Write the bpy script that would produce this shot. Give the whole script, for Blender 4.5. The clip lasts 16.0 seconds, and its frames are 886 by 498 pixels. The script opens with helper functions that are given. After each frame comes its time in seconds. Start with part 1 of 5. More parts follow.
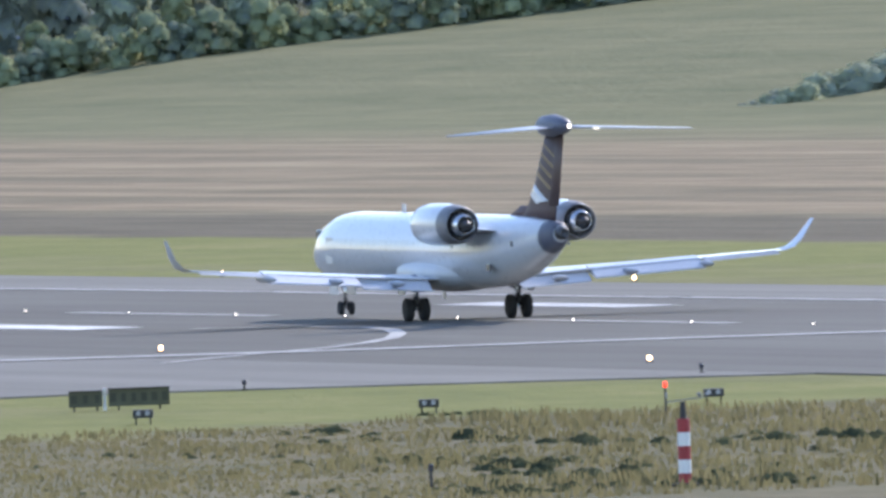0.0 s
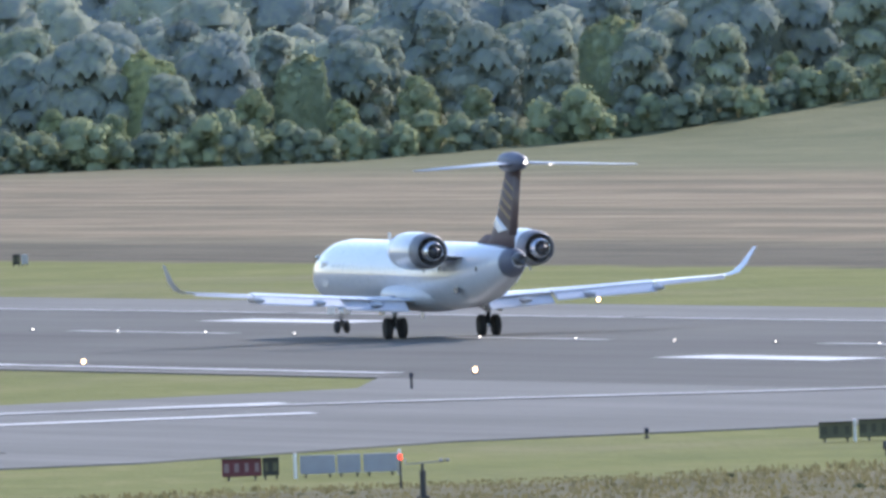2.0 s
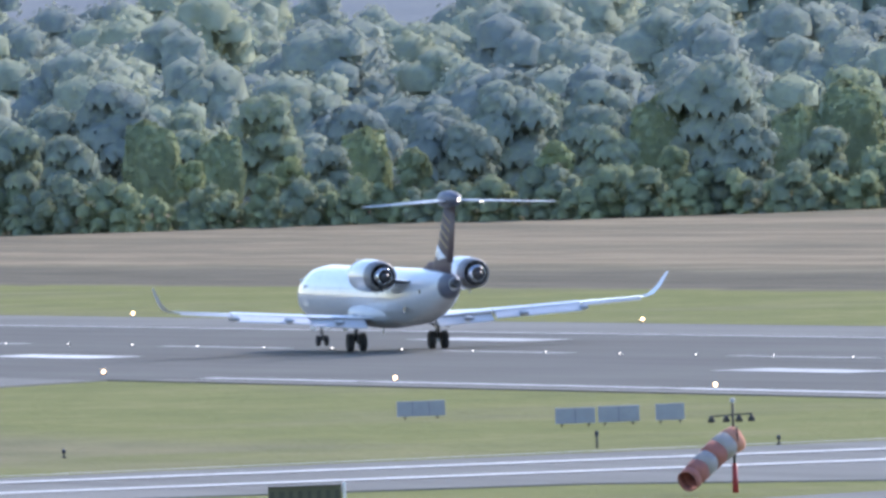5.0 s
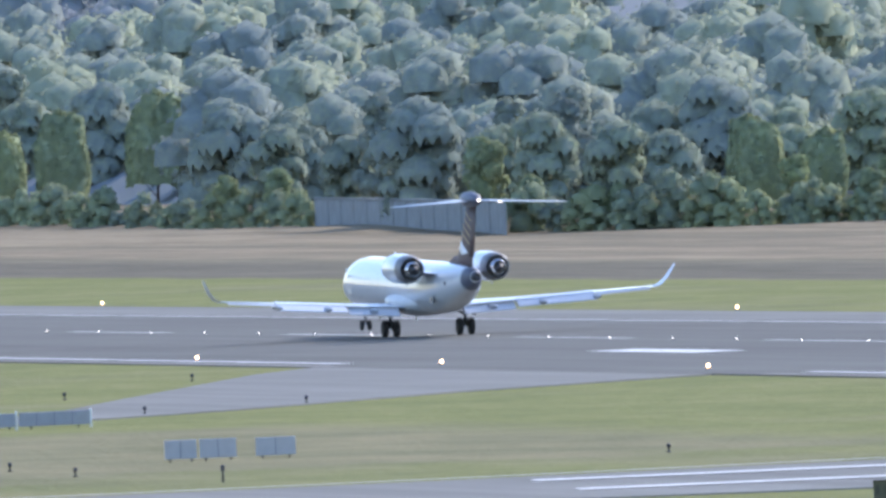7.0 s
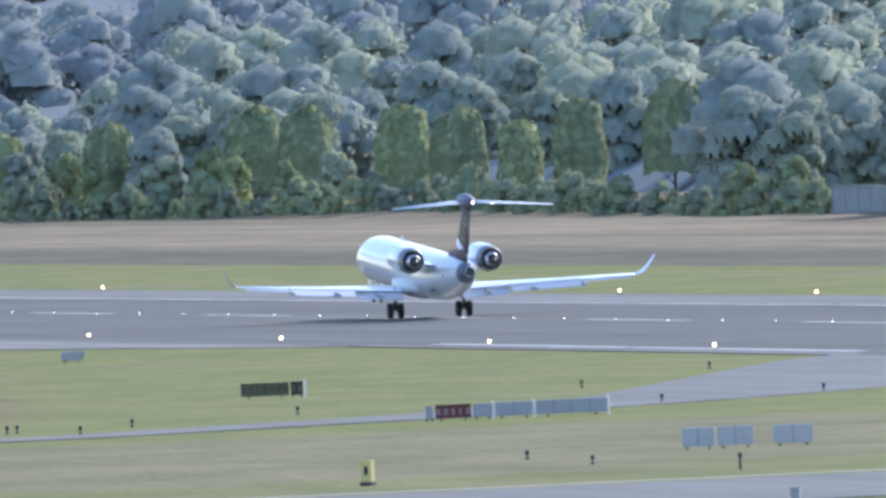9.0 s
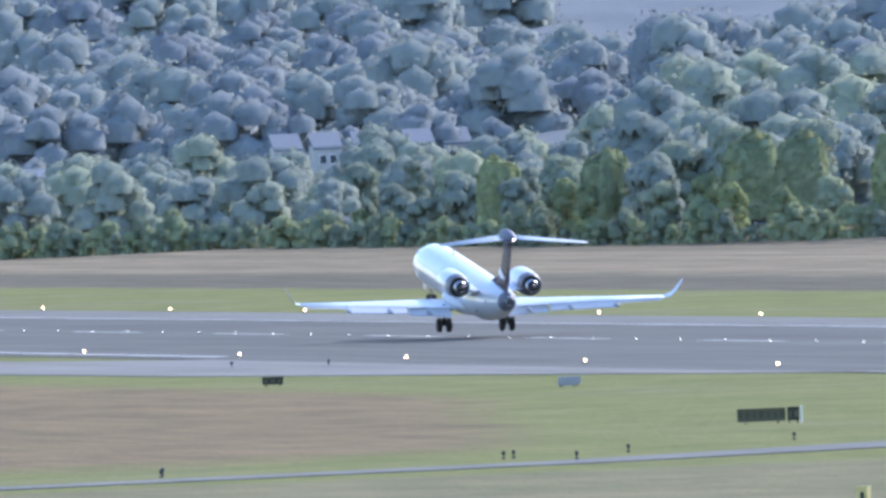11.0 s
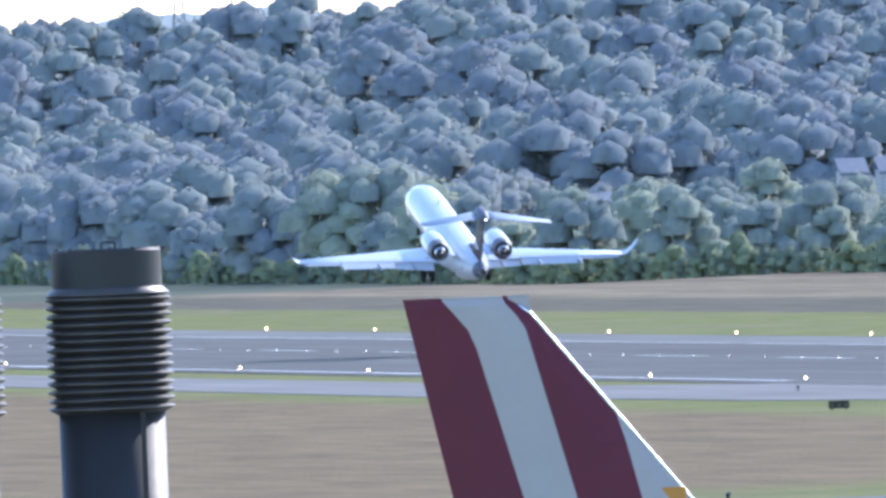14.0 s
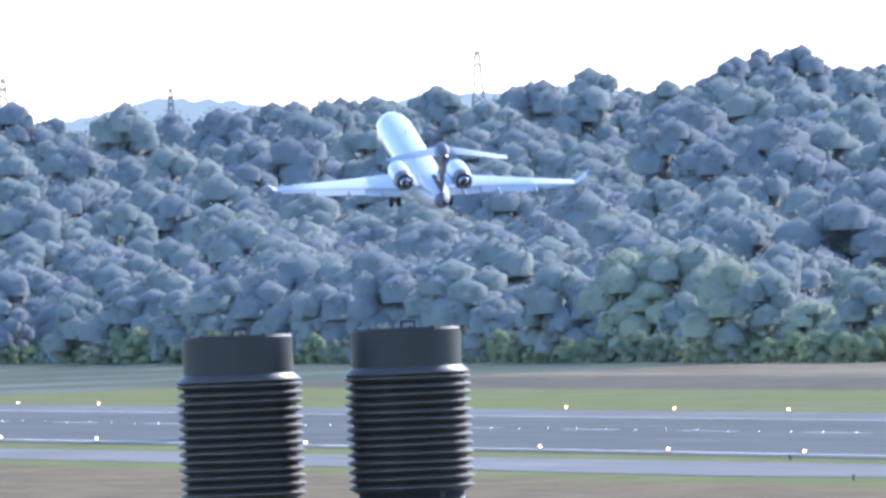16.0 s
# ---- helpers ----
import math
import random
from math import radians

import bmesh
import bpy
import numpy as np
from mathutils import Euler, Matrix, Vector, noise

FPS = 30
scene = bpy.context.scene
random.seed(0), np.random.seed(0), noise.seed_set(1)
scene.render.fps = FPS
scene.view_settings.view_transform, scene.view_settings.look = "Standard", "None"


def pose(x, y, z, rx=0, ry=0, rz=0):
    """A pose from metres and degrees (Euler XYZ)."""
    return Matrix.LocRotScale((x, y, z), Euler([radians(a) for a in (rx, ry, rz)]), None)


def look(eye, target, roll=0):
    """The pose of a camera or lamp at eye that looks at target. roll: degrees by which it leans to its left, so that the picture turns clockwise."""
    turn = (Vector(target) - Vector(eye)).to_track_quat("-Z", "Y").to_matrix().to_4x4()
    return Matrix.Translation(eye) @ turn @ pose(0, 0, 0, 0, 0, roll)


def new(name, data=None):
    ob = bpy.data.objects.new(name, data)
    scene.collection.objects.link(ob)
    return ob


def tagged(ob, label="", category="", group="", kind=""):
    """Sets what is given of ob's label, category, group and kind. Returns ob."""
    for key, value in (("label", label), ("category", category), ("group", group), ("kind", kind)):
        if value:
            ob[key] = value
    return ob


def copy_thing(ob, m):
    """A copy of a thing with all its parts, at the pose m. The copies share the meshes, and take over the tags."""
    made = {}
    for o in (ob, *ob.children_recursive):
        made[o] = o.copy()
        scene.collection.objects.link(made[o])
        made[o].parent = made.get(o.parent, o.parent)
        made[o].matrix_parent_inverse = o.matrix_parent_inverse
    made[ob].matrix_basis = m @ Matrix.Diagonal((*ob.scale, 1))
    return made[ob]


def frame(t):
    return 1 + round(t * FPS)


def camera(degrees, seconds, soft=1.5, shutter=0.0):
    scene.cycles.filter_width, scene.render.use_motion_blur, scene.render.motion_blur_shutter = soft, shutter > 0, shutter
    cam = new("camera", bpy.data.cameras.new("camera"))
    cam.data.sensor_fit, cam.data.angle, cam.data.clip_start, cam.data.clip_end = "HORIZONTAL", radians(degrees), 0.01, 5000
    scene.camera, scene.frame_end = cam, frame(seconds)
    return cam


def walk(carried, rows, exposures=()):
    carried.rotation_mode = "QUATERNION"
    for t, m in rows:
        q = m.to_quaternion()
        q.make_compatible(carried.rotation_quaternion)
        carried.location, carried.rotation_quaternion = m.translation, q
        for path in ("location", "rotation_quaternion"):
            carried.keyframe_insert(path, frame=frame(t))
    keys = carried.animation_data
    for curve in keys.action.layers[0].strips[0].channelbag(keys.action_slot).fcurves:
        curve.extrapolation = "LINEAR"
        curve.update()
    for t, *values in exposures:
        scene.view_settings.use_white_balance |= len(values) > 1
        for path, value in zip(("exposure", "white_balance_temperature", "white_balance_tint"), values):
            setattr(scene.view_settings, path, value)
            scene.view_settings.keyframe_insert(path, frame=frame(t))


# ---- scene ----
EYE = (0.0, 0.0, 16.457)


def aim(az, el, roll):
    a, e = radians(az), radians(el)
    d = Vector((math.sin(a) * math.cos(e), math.cos(a) * math.cos(e), math.sin(e)))
    return look(EYE, Vector(EYE) + 100 * d, -roll)


cam = camera(1.7411, 16.0, soft=3.2)
# seconds, bearing to the right of the runway's direction, elevation, lean
PATH = [
    (0, 16.0842, -0.7422, 2.12),
    (0.5, 15.6541, -0.7016, 2.12),
    (1, 15.2660, -0.6628, 2.12),
    (1.5, 14.9146, -0.6516, 2.12),
    (2, 14.6128, -0.6273, 2.12),
    (2.5, 14.4232, -0.6275, 2.12),
    (3, 14.0648, -0.6426, 2.12),
    (3.5, 13.6460, -0.5367, 2.12),
    (4, 13.4086, -0.4873, 2.12),
    (4.5, 13.0813, -0.5244, 2.12),
    (5, 12.6809, -0.4959, 2.12),
    (5.2, 12.5716, -0.4825, 2.12),
    (7.3, 11.3550, -0.4599, 2.46),
    (7.5, 11.2743, -0.4602, 2.46),
    (8, 11.0272, -0.4849, 2.46),
    (8.5, 10.7533, -0.5139, 2.46),
    (9, 10.4780, -0.4420, 2.46),
    (9.2, 10.3766, -0.4058, 2.46),
    (11.3, 9.3348, -0.3376, 2.35),
    (11.5, 9.2140, -0.3245, 2.35),
    (12, 8.9369, -0.3165, 2.35),
    (12.5, 8.7815, -0.2790, 2.35),
    (13, 8.6723, -0.2323, 2.35),
    (13.5, 8.5205, -0.2572, 2.35),
    (14, 8.3947, -0.2590, 2.35),
    (14.5, 8.2344, -0.2238, 2.35),
    (15, 7.9997, -0.1760, 2.35),
    (15.5, 7.8773, -0.1368, 2.35),
    (16, 7.8125, -0.0801, 2.35),
]
walk(cam, [(t, aim(a, e, r)) for t, a, e, r in PATH],
     [(0, 1.0, 6350, 18), (5, 1.05, 6100, 18), (9, 1.1, 6000, 17), (12.5, 1.18, 5750, 17), (16, 1.25, 5600, 17)])

# ---- world and sun ----
SUN_AZ, SUN_EL = 49.0, 31.0
world = bpy.data.worlds.new("sky")
scene.world = world
world.use_nodes = True
wn = world.node_tree
sky = wn.nodes.new("ShaderNodeTexSky")
sky.sky_type = "NISHITA"
sky.sun_disc = False
sky.sun_elevation = radians(SUN_EL)
sky.sun_rotation = radians(SUN_AZ)
sky.air_density, sky.dust_density, sky.ozone_density = 1.0, 0.25, 2.5
bg = wn.nodes["Background"]
bg.inputs["Strength"].default_value = 0.15
wn.links.new(sky.outputs["Color"], bg.inputs["Color"])
sun = new("sun", bpy.data.lights.new("sun", "SUN"))
sun.data.energy, sun.data.angle, sun.data.color = 2.45, radians(0.6), (1.0, 0.93, 0.82)
_a, _e = radians(SUN_AZ), radians(SUN_EL)
sun.matrix_world = look((math.sin(_a) * math.cos(_e) * 50, math.cos(_a) * math.cos(_e) * 50, math.sin(_e) * 50), (0, 0, 0))


# ---- materials ----
def node(nt, kind, **inputs):
    n = nt.nodes.new(kind)
    for k, v in inputs.items():
        n.inputs[k.replace("_", " ")].default_value = v
    return n


def ramp(nt, fac, stops):
    r = nt.nodes.new("ShaderNodeValToRGB")
    r.color_ramp.elements[0].position, r.color_ramp.elements[0].color = stops[0][0], (*stops[0][1], 1)
    r.color_ramp.elements[1].position, r.color_ramp.elements[1].color = stops[-1][0], (*stops[-1][1], 1)
    for p, c in stops[1:-1]:
        r.color_ramp.elements.new(p).color = (*c, 1)
    nt.links.new(fac, r.inputs["Fac"])
    return r.outputs["Color"]


def mixc(nt, fac, a, b, mode="MIX"):
    m = nt.nodes.new("ShaderNodeMix")
    m.data_type, m.blend_type = "RGBA", mode
    for slot, v in ((0, fac), (6, a), (7, b)):
        if isinstance(v, (tuple, list)):
            m.inputs[slot].default_value = (*v, 1)
        elif isinstance(v, (int, float)):
            m.inputs[slot].default_value = v
        else:
            nt.links.new(v, m.inputs[slot])
    return m.outputs[2]


def mathn(nt, op, *vals):
    m = nt.nodes.new("ShaderNodeMath")
    m.operation = op
    for i, v in enumerate(vals):
        if isinstance(v, (int, float)):
            m.inputs[i].default_value = v
        else:
            nt.links.new(v, m.inputs[i])
    return m.outputs[0]


def noise_out(nt, vec, scale, detail=4.0, rough=0.55):
    n = node(nt, "ShaderNodeTexNoise", Scale=scale, Detail=detail, Roughness=rough)
    if vec is not None:
        nt.links.new(vec, n.inputs["Vector"])
    return n.outputs["Fac"]


def mapped(nt, vec, sx, sy, sz):
    m = nt.nodes.new("ShaderNodeMapping")
    m.inputs["Scale"].default_value = (sx, sy, sz)
    nt.links.new(vec, m.inputs["Vector"])
    return m.outputs[0]


def material(name):
    m = bpy.data.materials.new(name)
    m.use_nodes = True
    return m, m.node_tree, m.node_tree.nodes["Principled BSDF"]


def surface(name, col, rough=0.6, metal=0.0, var=0.12, scale=3.0, bump=0.0, coat=0.0, stretch=(1, 1, 1)):
    """A surface with grain at two scales."""
    m, nt, b = material(name)
    vec = nt.nodes.new("ShaderNodeTexCoord").outputs["Object"]
    vec = mapped(nt, vec, *stretch)
    n1, n2 = noise_out(nt, vec, scale), noise_out(nt, vec, scale * 9, 3)
    f = mathn(nt, "ADD", mathn(nt, "MULTIPLY", n1, 0.65), mathn(nt, "MULTIPLY", n2, 0.35))
    lo, hi = [c * (1 - var) for c in col], [min(1, c * (1 + var)) for c in col]
    nt.links.new(ramp(nt, f, [(0.3, lo), (0.7, hi)]), b.inputs["Base Color"])
    b.inputs["Metallic"].default_value = metal
    b.inputs["Coat Weight"].default_value = coat
    nt.links.new(mathn(nt, "ADD", mathn(nt, "MULTIPLY", n2, 0.2), rough - 0.1), b.inputs["Roughness"])
    if bump:
        bp = node(nt, "ShaderNodeBump", Strength=0.6, Distance=bump)
        nt.links.new(f, bp.inputs["Height"])
        nt.links.new(bp.outputs[0], b.inputs["Normal"])
    return m


def glow(name, col, strength):
    m, nt, b = material(name)
    b.inputs["Base Color"].default_value = (*col, 1)
    b.inputs["Emission Color"].default_value = (*col, 1)
    b.inputs["Emission Strength"].default_value = strength
    return m


def foliage(name, dark, light, translucent=0.35, sheen=0.5, bloom=(0.6, 0.82, 1.0), bump=0.15):
    """Waxy leaves: they mirror the sky a little and let light through."""
    m, nt, b = material(name)
    vec = nt.nodes.new("ShaderNodeNewGeometry").outputs["Position"]
    info = nt.nodes.new("ShaderNodeObjectInfo").outputs["Random"]
    at = nt.nodes.new("ShaderNodeAttribute")
    at.attribute_name = "tone"
    tone = at.outputs["Fac"]
    leafy = noise_out(nt, vec, 1.5, 6, 0.75)
    f = mathn(nt, "ADD", mathn(nt, "MULTIPLY", noise_out(nt, vec, 0.06), 0.35), mathn(nt, "MULTIPLY", tone, 0.35))
    f = mathn(nt, "ADD", mathn(nt, "ADD", f, mathn(nt, "MULTIPLY", leafy, 0.9)), mathn(nt, "MULTIPLY", info, 0.2))
    c = ramp(nt, f, [(0.66, dark), (1.14, light)])
    nt.links.new(c, b.inputs["Base Color"])
    b.inputs["Roughness"].default_value = 0.9
    b.inputs["Specular IOR Level"].default_value = 0.0
    b.inputs["Sheen Weight"].default_value = sheen
    b.inputs["Sheen Roughness"].default_value = 1.0
    b.inputs["Sheen Tint"].default_value = (*bloom, 1)
    bp = node(nt, "ShaderNodeBump", Strength=0.8, Distance=bump)
    nt.links.new(leafy, bp.inputs["Height"])
    nt.links.new(bp.outputs[0], b.inputs["Normal"])
    tr = nt.nodes.new("ShaderNodeBsdfTranslucent")
    nt.links.new(c, tr.inputs["Color"])
    mx = nt.nodes.new("ShaderNodeMixShader")
    mx.inputs[0].default_value = translucent
    nt.links.new(b.outputs[0], mx.inputs[1])
    nt.links.new(tr.outputs[0], mx.inputs[2])
    nt.links.new(mx.outputs[0], nt.nodes["Material Output"].inputs[0])
    return m


def leafage(name, dark, light, bump=0.2):
    return foliage(name, dark, light, 0.05, 0.0, bump=bump), foliage(name + "_leaves", dark, light, 0.5, 0.0, bump=0.02)


def ground_material():
    m, nt, b = material("airfield_grass")
    vec = nt.nodes.new("ShaderNodeNewGeometry").outputs["Position"]
    sep = nt.nodes.new("ShaderNodeSeparateXYZ")
    nt.links.new(vec, sep.inputs[0])
    px, py = sep.outputs[0], sep.outputs[1]
    big = noise_out(nt, mapped(nt, vec, 1, 0.35, 1), 0.035, 5, 0.6)
    mid = noise_out(nt, mapped(nt, vec, 1, 0.3, 1), 0.16, 5, 0.65)
    fine = noise_out(nt, mapped(nt, vec, 1, 0.25, 1), 1.1, 4, 0.7)
    wob = mathn(nt, "MULTIPLY", mathn(nt, "SUBTRACT", mid, 0.5), 14.0)
    wobbly = mathn(nt, "MULTIPLY", mathn(nt, "SUBTRACT", big, 0.5), 60.0)
    x2, y2 = mathn(nt, "ADD", px, wob), mathn(nt, "ADD", mathn(nt, "ADD", py, wobbly), mathn(nt, "MULTIPLY", wob, 2.0))

    def step(v, a, width):
        s = nt.nodes.new("ShaderNodeMapRange")
        s.interpolation_type = "SMOOTHSTEP"
        s.inputs["From Min"].default_value, s.inputs["From Max"].default_value = a - width, a + width
        nt.links.new(v, s.inputs["Value"])
        return s.outputs[0]

    def box(x0, x1, y0, y1, w=4.0, wy=20.0):
        f = mathn(nt, "MULTIPLY", step(x2, x0, w), mathn(nt, "SUBTRACT", 1.0, step(x2, x1, w)))
        g = mathn(nt, "MULTIPLY", step(y2, y0, wy), mathn(nt, "SUBTRACT", 1.0, step(y2, y1, wy)))
        return mathn(nt, "MULTIPLY", f, g)

    mown = ramp(nt, mathn(nt, "ADD", mathn(nt, "MULTIPLY", mid, 0.6), mathn(nt, "MULTIPLY", fine, 0.4)),
                [(0.3, (0.105, 0.122, 0.026)), (0.5, (0.16, 0.17, 0.04)), (0.72, (0.235, 0.215, 0.075))])
    worn = ramp(nt, mid, [(0.3, (0.13, 0.125, 0.05)), (0.7, (0.23, 0.2, 0.1))])
    mown = mixc(nt, ramp(nt, big, [(0.5, (0, 0, 0)), (0.8, (1, 1, 1))]), mown, worn)
    tuft = noise_out(nt, mapped(nt, vec, 1, 0.05, 1), 0.5, 5, 0.72)
    streak = noise_out(nt, mapped(nt, vec, 1, 0.03, 1), 0.11, 6, 0.68)
    tall = ramp(nt, mathn(nt, "ADD", mathn(nt, "MULTIPLY", streak, 0.5), mathn(nt, "ADD", mathn(nt, "MULTIPLY", mid, 0.15), mathn(nt, "MULTIPLY", tuft, 0.35))),
                [(0.36, (0.1, 0.085, 0.055)), (0.46, (0.17, 0.135, 0.08)), (0.55, (0.26, 0.205, 0.125)), (0.64, (0.33, 0.275, 0.17)), (0.74, (0.19, 0.165, 0.085))])
    weedy = ramp(nt, mathn(nt, "ADD", mathn(nt, "MULTIPLY", mid, 0.5), mathn(nt, "MULTIPLY", fine, 0.5)),
                 [(0.32, (0.07, 0.08, 0.035)), (0.5, (0.13, 0.117, 0.06)), (0.7, (0.2, 0.165, 0.095))])
    lean = mathn(nt, "SUBTRACT", y2, mathn(nt, "MULTIPLY", x2, 5.92))
    brown = ramp(nt, mathn(nt, "ADD", mathn(nt, "MULTIPLY", mid, 0.5), mathn(nt, "MULTIPLY", tuft, 0.5)),
                 [(0.34, (0.11, 0.083, 0.04)), (0.5, (0.185, 0.13, 0.06)), (0.66, (0.25, 0.175, 0.085))])
    c = mixc(nt, mathn(nt, "MULTIPLY", box(172, 243, 1235, 3000), step(lean, 0, 25)), mown, brown)
    c = mixc(nt, box(150, 330, 100, 838, 4, 5), c, weedy)
    c = mixc(nt, box(100, 232, 1050, 1165, 6, 8), c, worn)
    wide = mathn(nt, "ADD", px, mathn(nt, "MULTIPLY", wob, 0.25))
    c = mixc(nt, step(wide, 362, 1.5), c, tall)
    near_dark = mathn(nt, "MULTIPLY", step(x2, 362, 1.5), mathn(nt, "SUBTRACT", 1.0, step(x2, 388, 7)))
    c = mixc(nt, mathn(nt, "MULTIPLY", near_dark, 0.8), c, ramp(nt, tuft, [(0.35, (0.06, 0.058, 0.036)), (0.65, (0.115, 0.1, 0.065))]))
    green_hill = ramp(nt, mathn(nt, "ADD", mathn(nt, "MULTIPLY", mid, 0.5), mathn(nt, "MULTIPLY", tuft, 0.5)), [(0.3, (0.1, 0.12, 0.05)), (0.7, (0.19, 0.19, 0.09))])
    c = mixc(nt, mathn(nt, "MULTIPLY", step(x2, 500, 30), 0.85), c, green_hill)
    far = mathn(nt, "MULTIPLY", step(y2, 2830, 30), step(x2, 150, 10))
    c = mixc(nt, far, c, ramp(nt, big, [(0.35, (0.055, 0.075, 0.05)), (0.55, (0.1, 0.12, 0.075)), (0.7, (0.2, 0.19, 0.16))]))
    nt.links.new(c, b.inputs["Base Color"])
    b.inputs["Roughness"].default_value = 0.95
    b.inputs["Specular IOR Level"].default_value = 0.15
    bp = node(nt, "ShaderNodeBump", Strength=0.8, Distance=0.25)
    nt.links.new(fine, bp.inputs["Height"])
    nt.links.new(bp.outputs[0], b.inputs["Normal"])
    return m


def asphalt_material(name, base, streak=0.25):
    m, nt, b = material(name)
    vec = nt.nodes.new("ShaderNodeNewGeometry").outputs["Position"]
    long = noise_out(nt, mapped(nt, vec, 1, 0.02, 1), 0.35, 5, 0.6)
    patch = noise_out(nt, mapped(nt, vec, 1, 0.4, 1), 0.05, 4)
    grain = noise_out(nt, vec, 4.0, 3)
    f = mathn(nt, "ADD", mathn(nt, "MULTIPLY", long, 0.5), mathn(nt, "ADD", mathn(nt, "MULTIPLY", patch, 0.35), mathn(nt, "MULTIPLY", grain, 0.15)))
    lo, hi = [v * (1 - streak) for v in base], [v * (1 + streak) for v in base]
    nt.links.new(ramp(nt, f, [(0.36, lo), (0.64, hi)]), b.inputs["Base Color"])
    b.inputs["Roughness"].default_value = 0.9
    b.inputs["Specular IOR Level"].default_value = 0.2
    return m


M_GROUND = ground_material()
M_ASPHALT = asphalt_material("runway_asphalt", (0.1, 0.1, 0.09), 0.3)
M_TAXI = asphalt_material("taxiway_asphalt", (0.165, 0.163, 0.15))
M_CONCRETE = asphalt_material("pale_shoulder", (0.2, 0.19, 0.175))
M_PAINT = surface("worn_white_paint", (0.66, 0.66, 0.64), 0.8, var=0.2, scale=0.6)
M_NOZZLE = surface("heat_greyed_metal", (0.24, 0.24, 0.25), 0.5, 0.4, var=0.2, scale=4.0)
M_WORNPAINT = surface("half_worn_white_paint", (0.48, 0.48, 0.47), 0.8, var=0.3, scale=0.5)
M_FADED = surface("faded_white_paint", (0.38, 0.38, 0.37), 0.8, var=0.35, scale=0.4)
M_WHITE = surface("white_aircraft_paint", (0.66, 0.675, 0.7), 0.3, var=0.03, scale=0.8, coat=0.4)
M_GREY = surface("grey_aircraft_paint", (0.4, 0.42, 0.45), 0.35, var=0.06, scale=1.0)
M_BELLY = surface("sooty_white_paint", (0.6, 0.61, 0.62), 0.4, var=0.1, scale=0.8)
M_METAL = surface("polished_metal", (0.75, 0.76, 0.78), 0.25, 1.0, var=0.06, scale=2.0)
M_DARKMETAL = surface("scorched_metal", (0.09, 0.09, 0.095), 0.45, 0.7, var=0.2, scale=4.0)
M_TYRE = surface("black_tyre_rubber", (0.02, 0.02, 0.021), 0.85, var=0.2, scale=6)
M_TAILBROWN = surface("brown_tail_paint", (0.085, 0.045, 0.04), 0.6, var=0.1, scale=2)
M_TAILGREY = surface("slate_grey_tail_paint", (0.12, 0.13, 0.17), 0.5, var=0.08, scale=1.0)
M_TAILGOLD = surface("gold_tail_paint", (0.3, 0.19, 0.08), 0.5, var=0.1, scale=2)
M_WINDOW = surface("dark_window", (0.05, 0.06, 0.075), 0.15, var=0.1)
M_PANE = surface("reflecting_cabin_pane", (0.63, 0.645, 0.67), 0.35, var=0.05)
M_MAROON = surface("maroon_fin_paint", (0.13, 0.012, 0.03), 0.6, var=0.06, scale=0.8)
M_FINWHITE = surface("silver_white_fin_paint", (0.47, 0.43, 0.4), 0.6, var=0.05, scale=0.8)
M_ORANGE = surface("yellow_orange_paint", (0.6, 0.26, 0.03), 0.4, var=0.05)
M_LAMP = glow("lit_lamp_glass", (1.0, 0.66, 0.34), 4.5)
M_LAMPW = glow("lit_white_lamp", (1.0, 0.9, 0.78), 2.5)
M_REDLAMP = glow("lit_red_lamp", (1.0, 0.04, 0.02), 1.6)
M_FIXTURE = surface("dark_fixture_metal", (0.05, 0.05, 0.05), 0.6, 0.3)
M_OLIVE = surface("yellow_sign_face_weathered", (0.1, 0.1, 0.055), 0.6, var=0.25, scale=1.5)
M_OLIVEBAR = surface("dark_sign_print", (0.06, 0.06, 0.035), 0.6)
M_SIGNBAR = surface("black_sign_print", (0.03, 0.03, 0.025), 0.6)
M_BLUEGLASS = surface("dark_blue_glass", (0.02, 0.025, 0.05), 0.25, var=0.1)
M_SIGNTEXT = surface("faded_sign_print", (0.26, 0.18, 0.18), 0.6)
M_SIGNSEAM = surface("dark_panel_seam", (0.2, 0.21, 0.25), 0.6)
M_SIGNRED = surface("red_sign_face", (0.13, 0.02, 0.03), 0.5, var=0.2)
M_SIGNBACK = surface("grey_sign_back", (0.32, 0.33, 0.36), 0.5, 0.0, var=0.1)
M_SIGNPALE = surface("pale_sign_back", (0.42, 0.42, 0.43), 0.5, 0.0, var=0.08)
M_POSTWHITE = surface("white_post_paint", (0.8, 0.8, 0.78), 0.5, var=0.06)
M_YELLOW = surface("yellow_cabinet_paint", (0.6, 0.5, 0.2), 0.5, var=0.12)
M_SOCKRED = surface("faded_red_cloth", (0.36, 0.14, 0.11), 0.9, var=0.2, scale=2)
M_SOCKORANGE = surface("faded_orange_cloth", (0.58, 0.27, 0.19), 0.9, var=0.15, scale=2)
M_SOCKWHITE = surface("greyed_white_cloth", (0.38, 0.35, 0.34), 0.9, var=0.15, scale=2)
M_REDPAINT = surface("red_mast_paint", (0.36, 0.035, 0.04), 0.5, var=0.15)
M_PIPE = surface("dark_grey_painted_steel", (0.03, 0.028, 0.028), 0.55, 0.0, var=0.12, scale=5, bump=0.002)
M_PIPERING = surface("weathered_bellows_steel", (0.1, 0.09, 0.082), 0.42, 0.35, var=0.22, scale=9, bump=0.002)
# trees and hedge: distance haze put into the colours, raised pale with blued darks
M_LEAF = leafage("broadleaf_foliage", (0.26, 0.295, 0.24), (0.4, 0.44, 0.25))
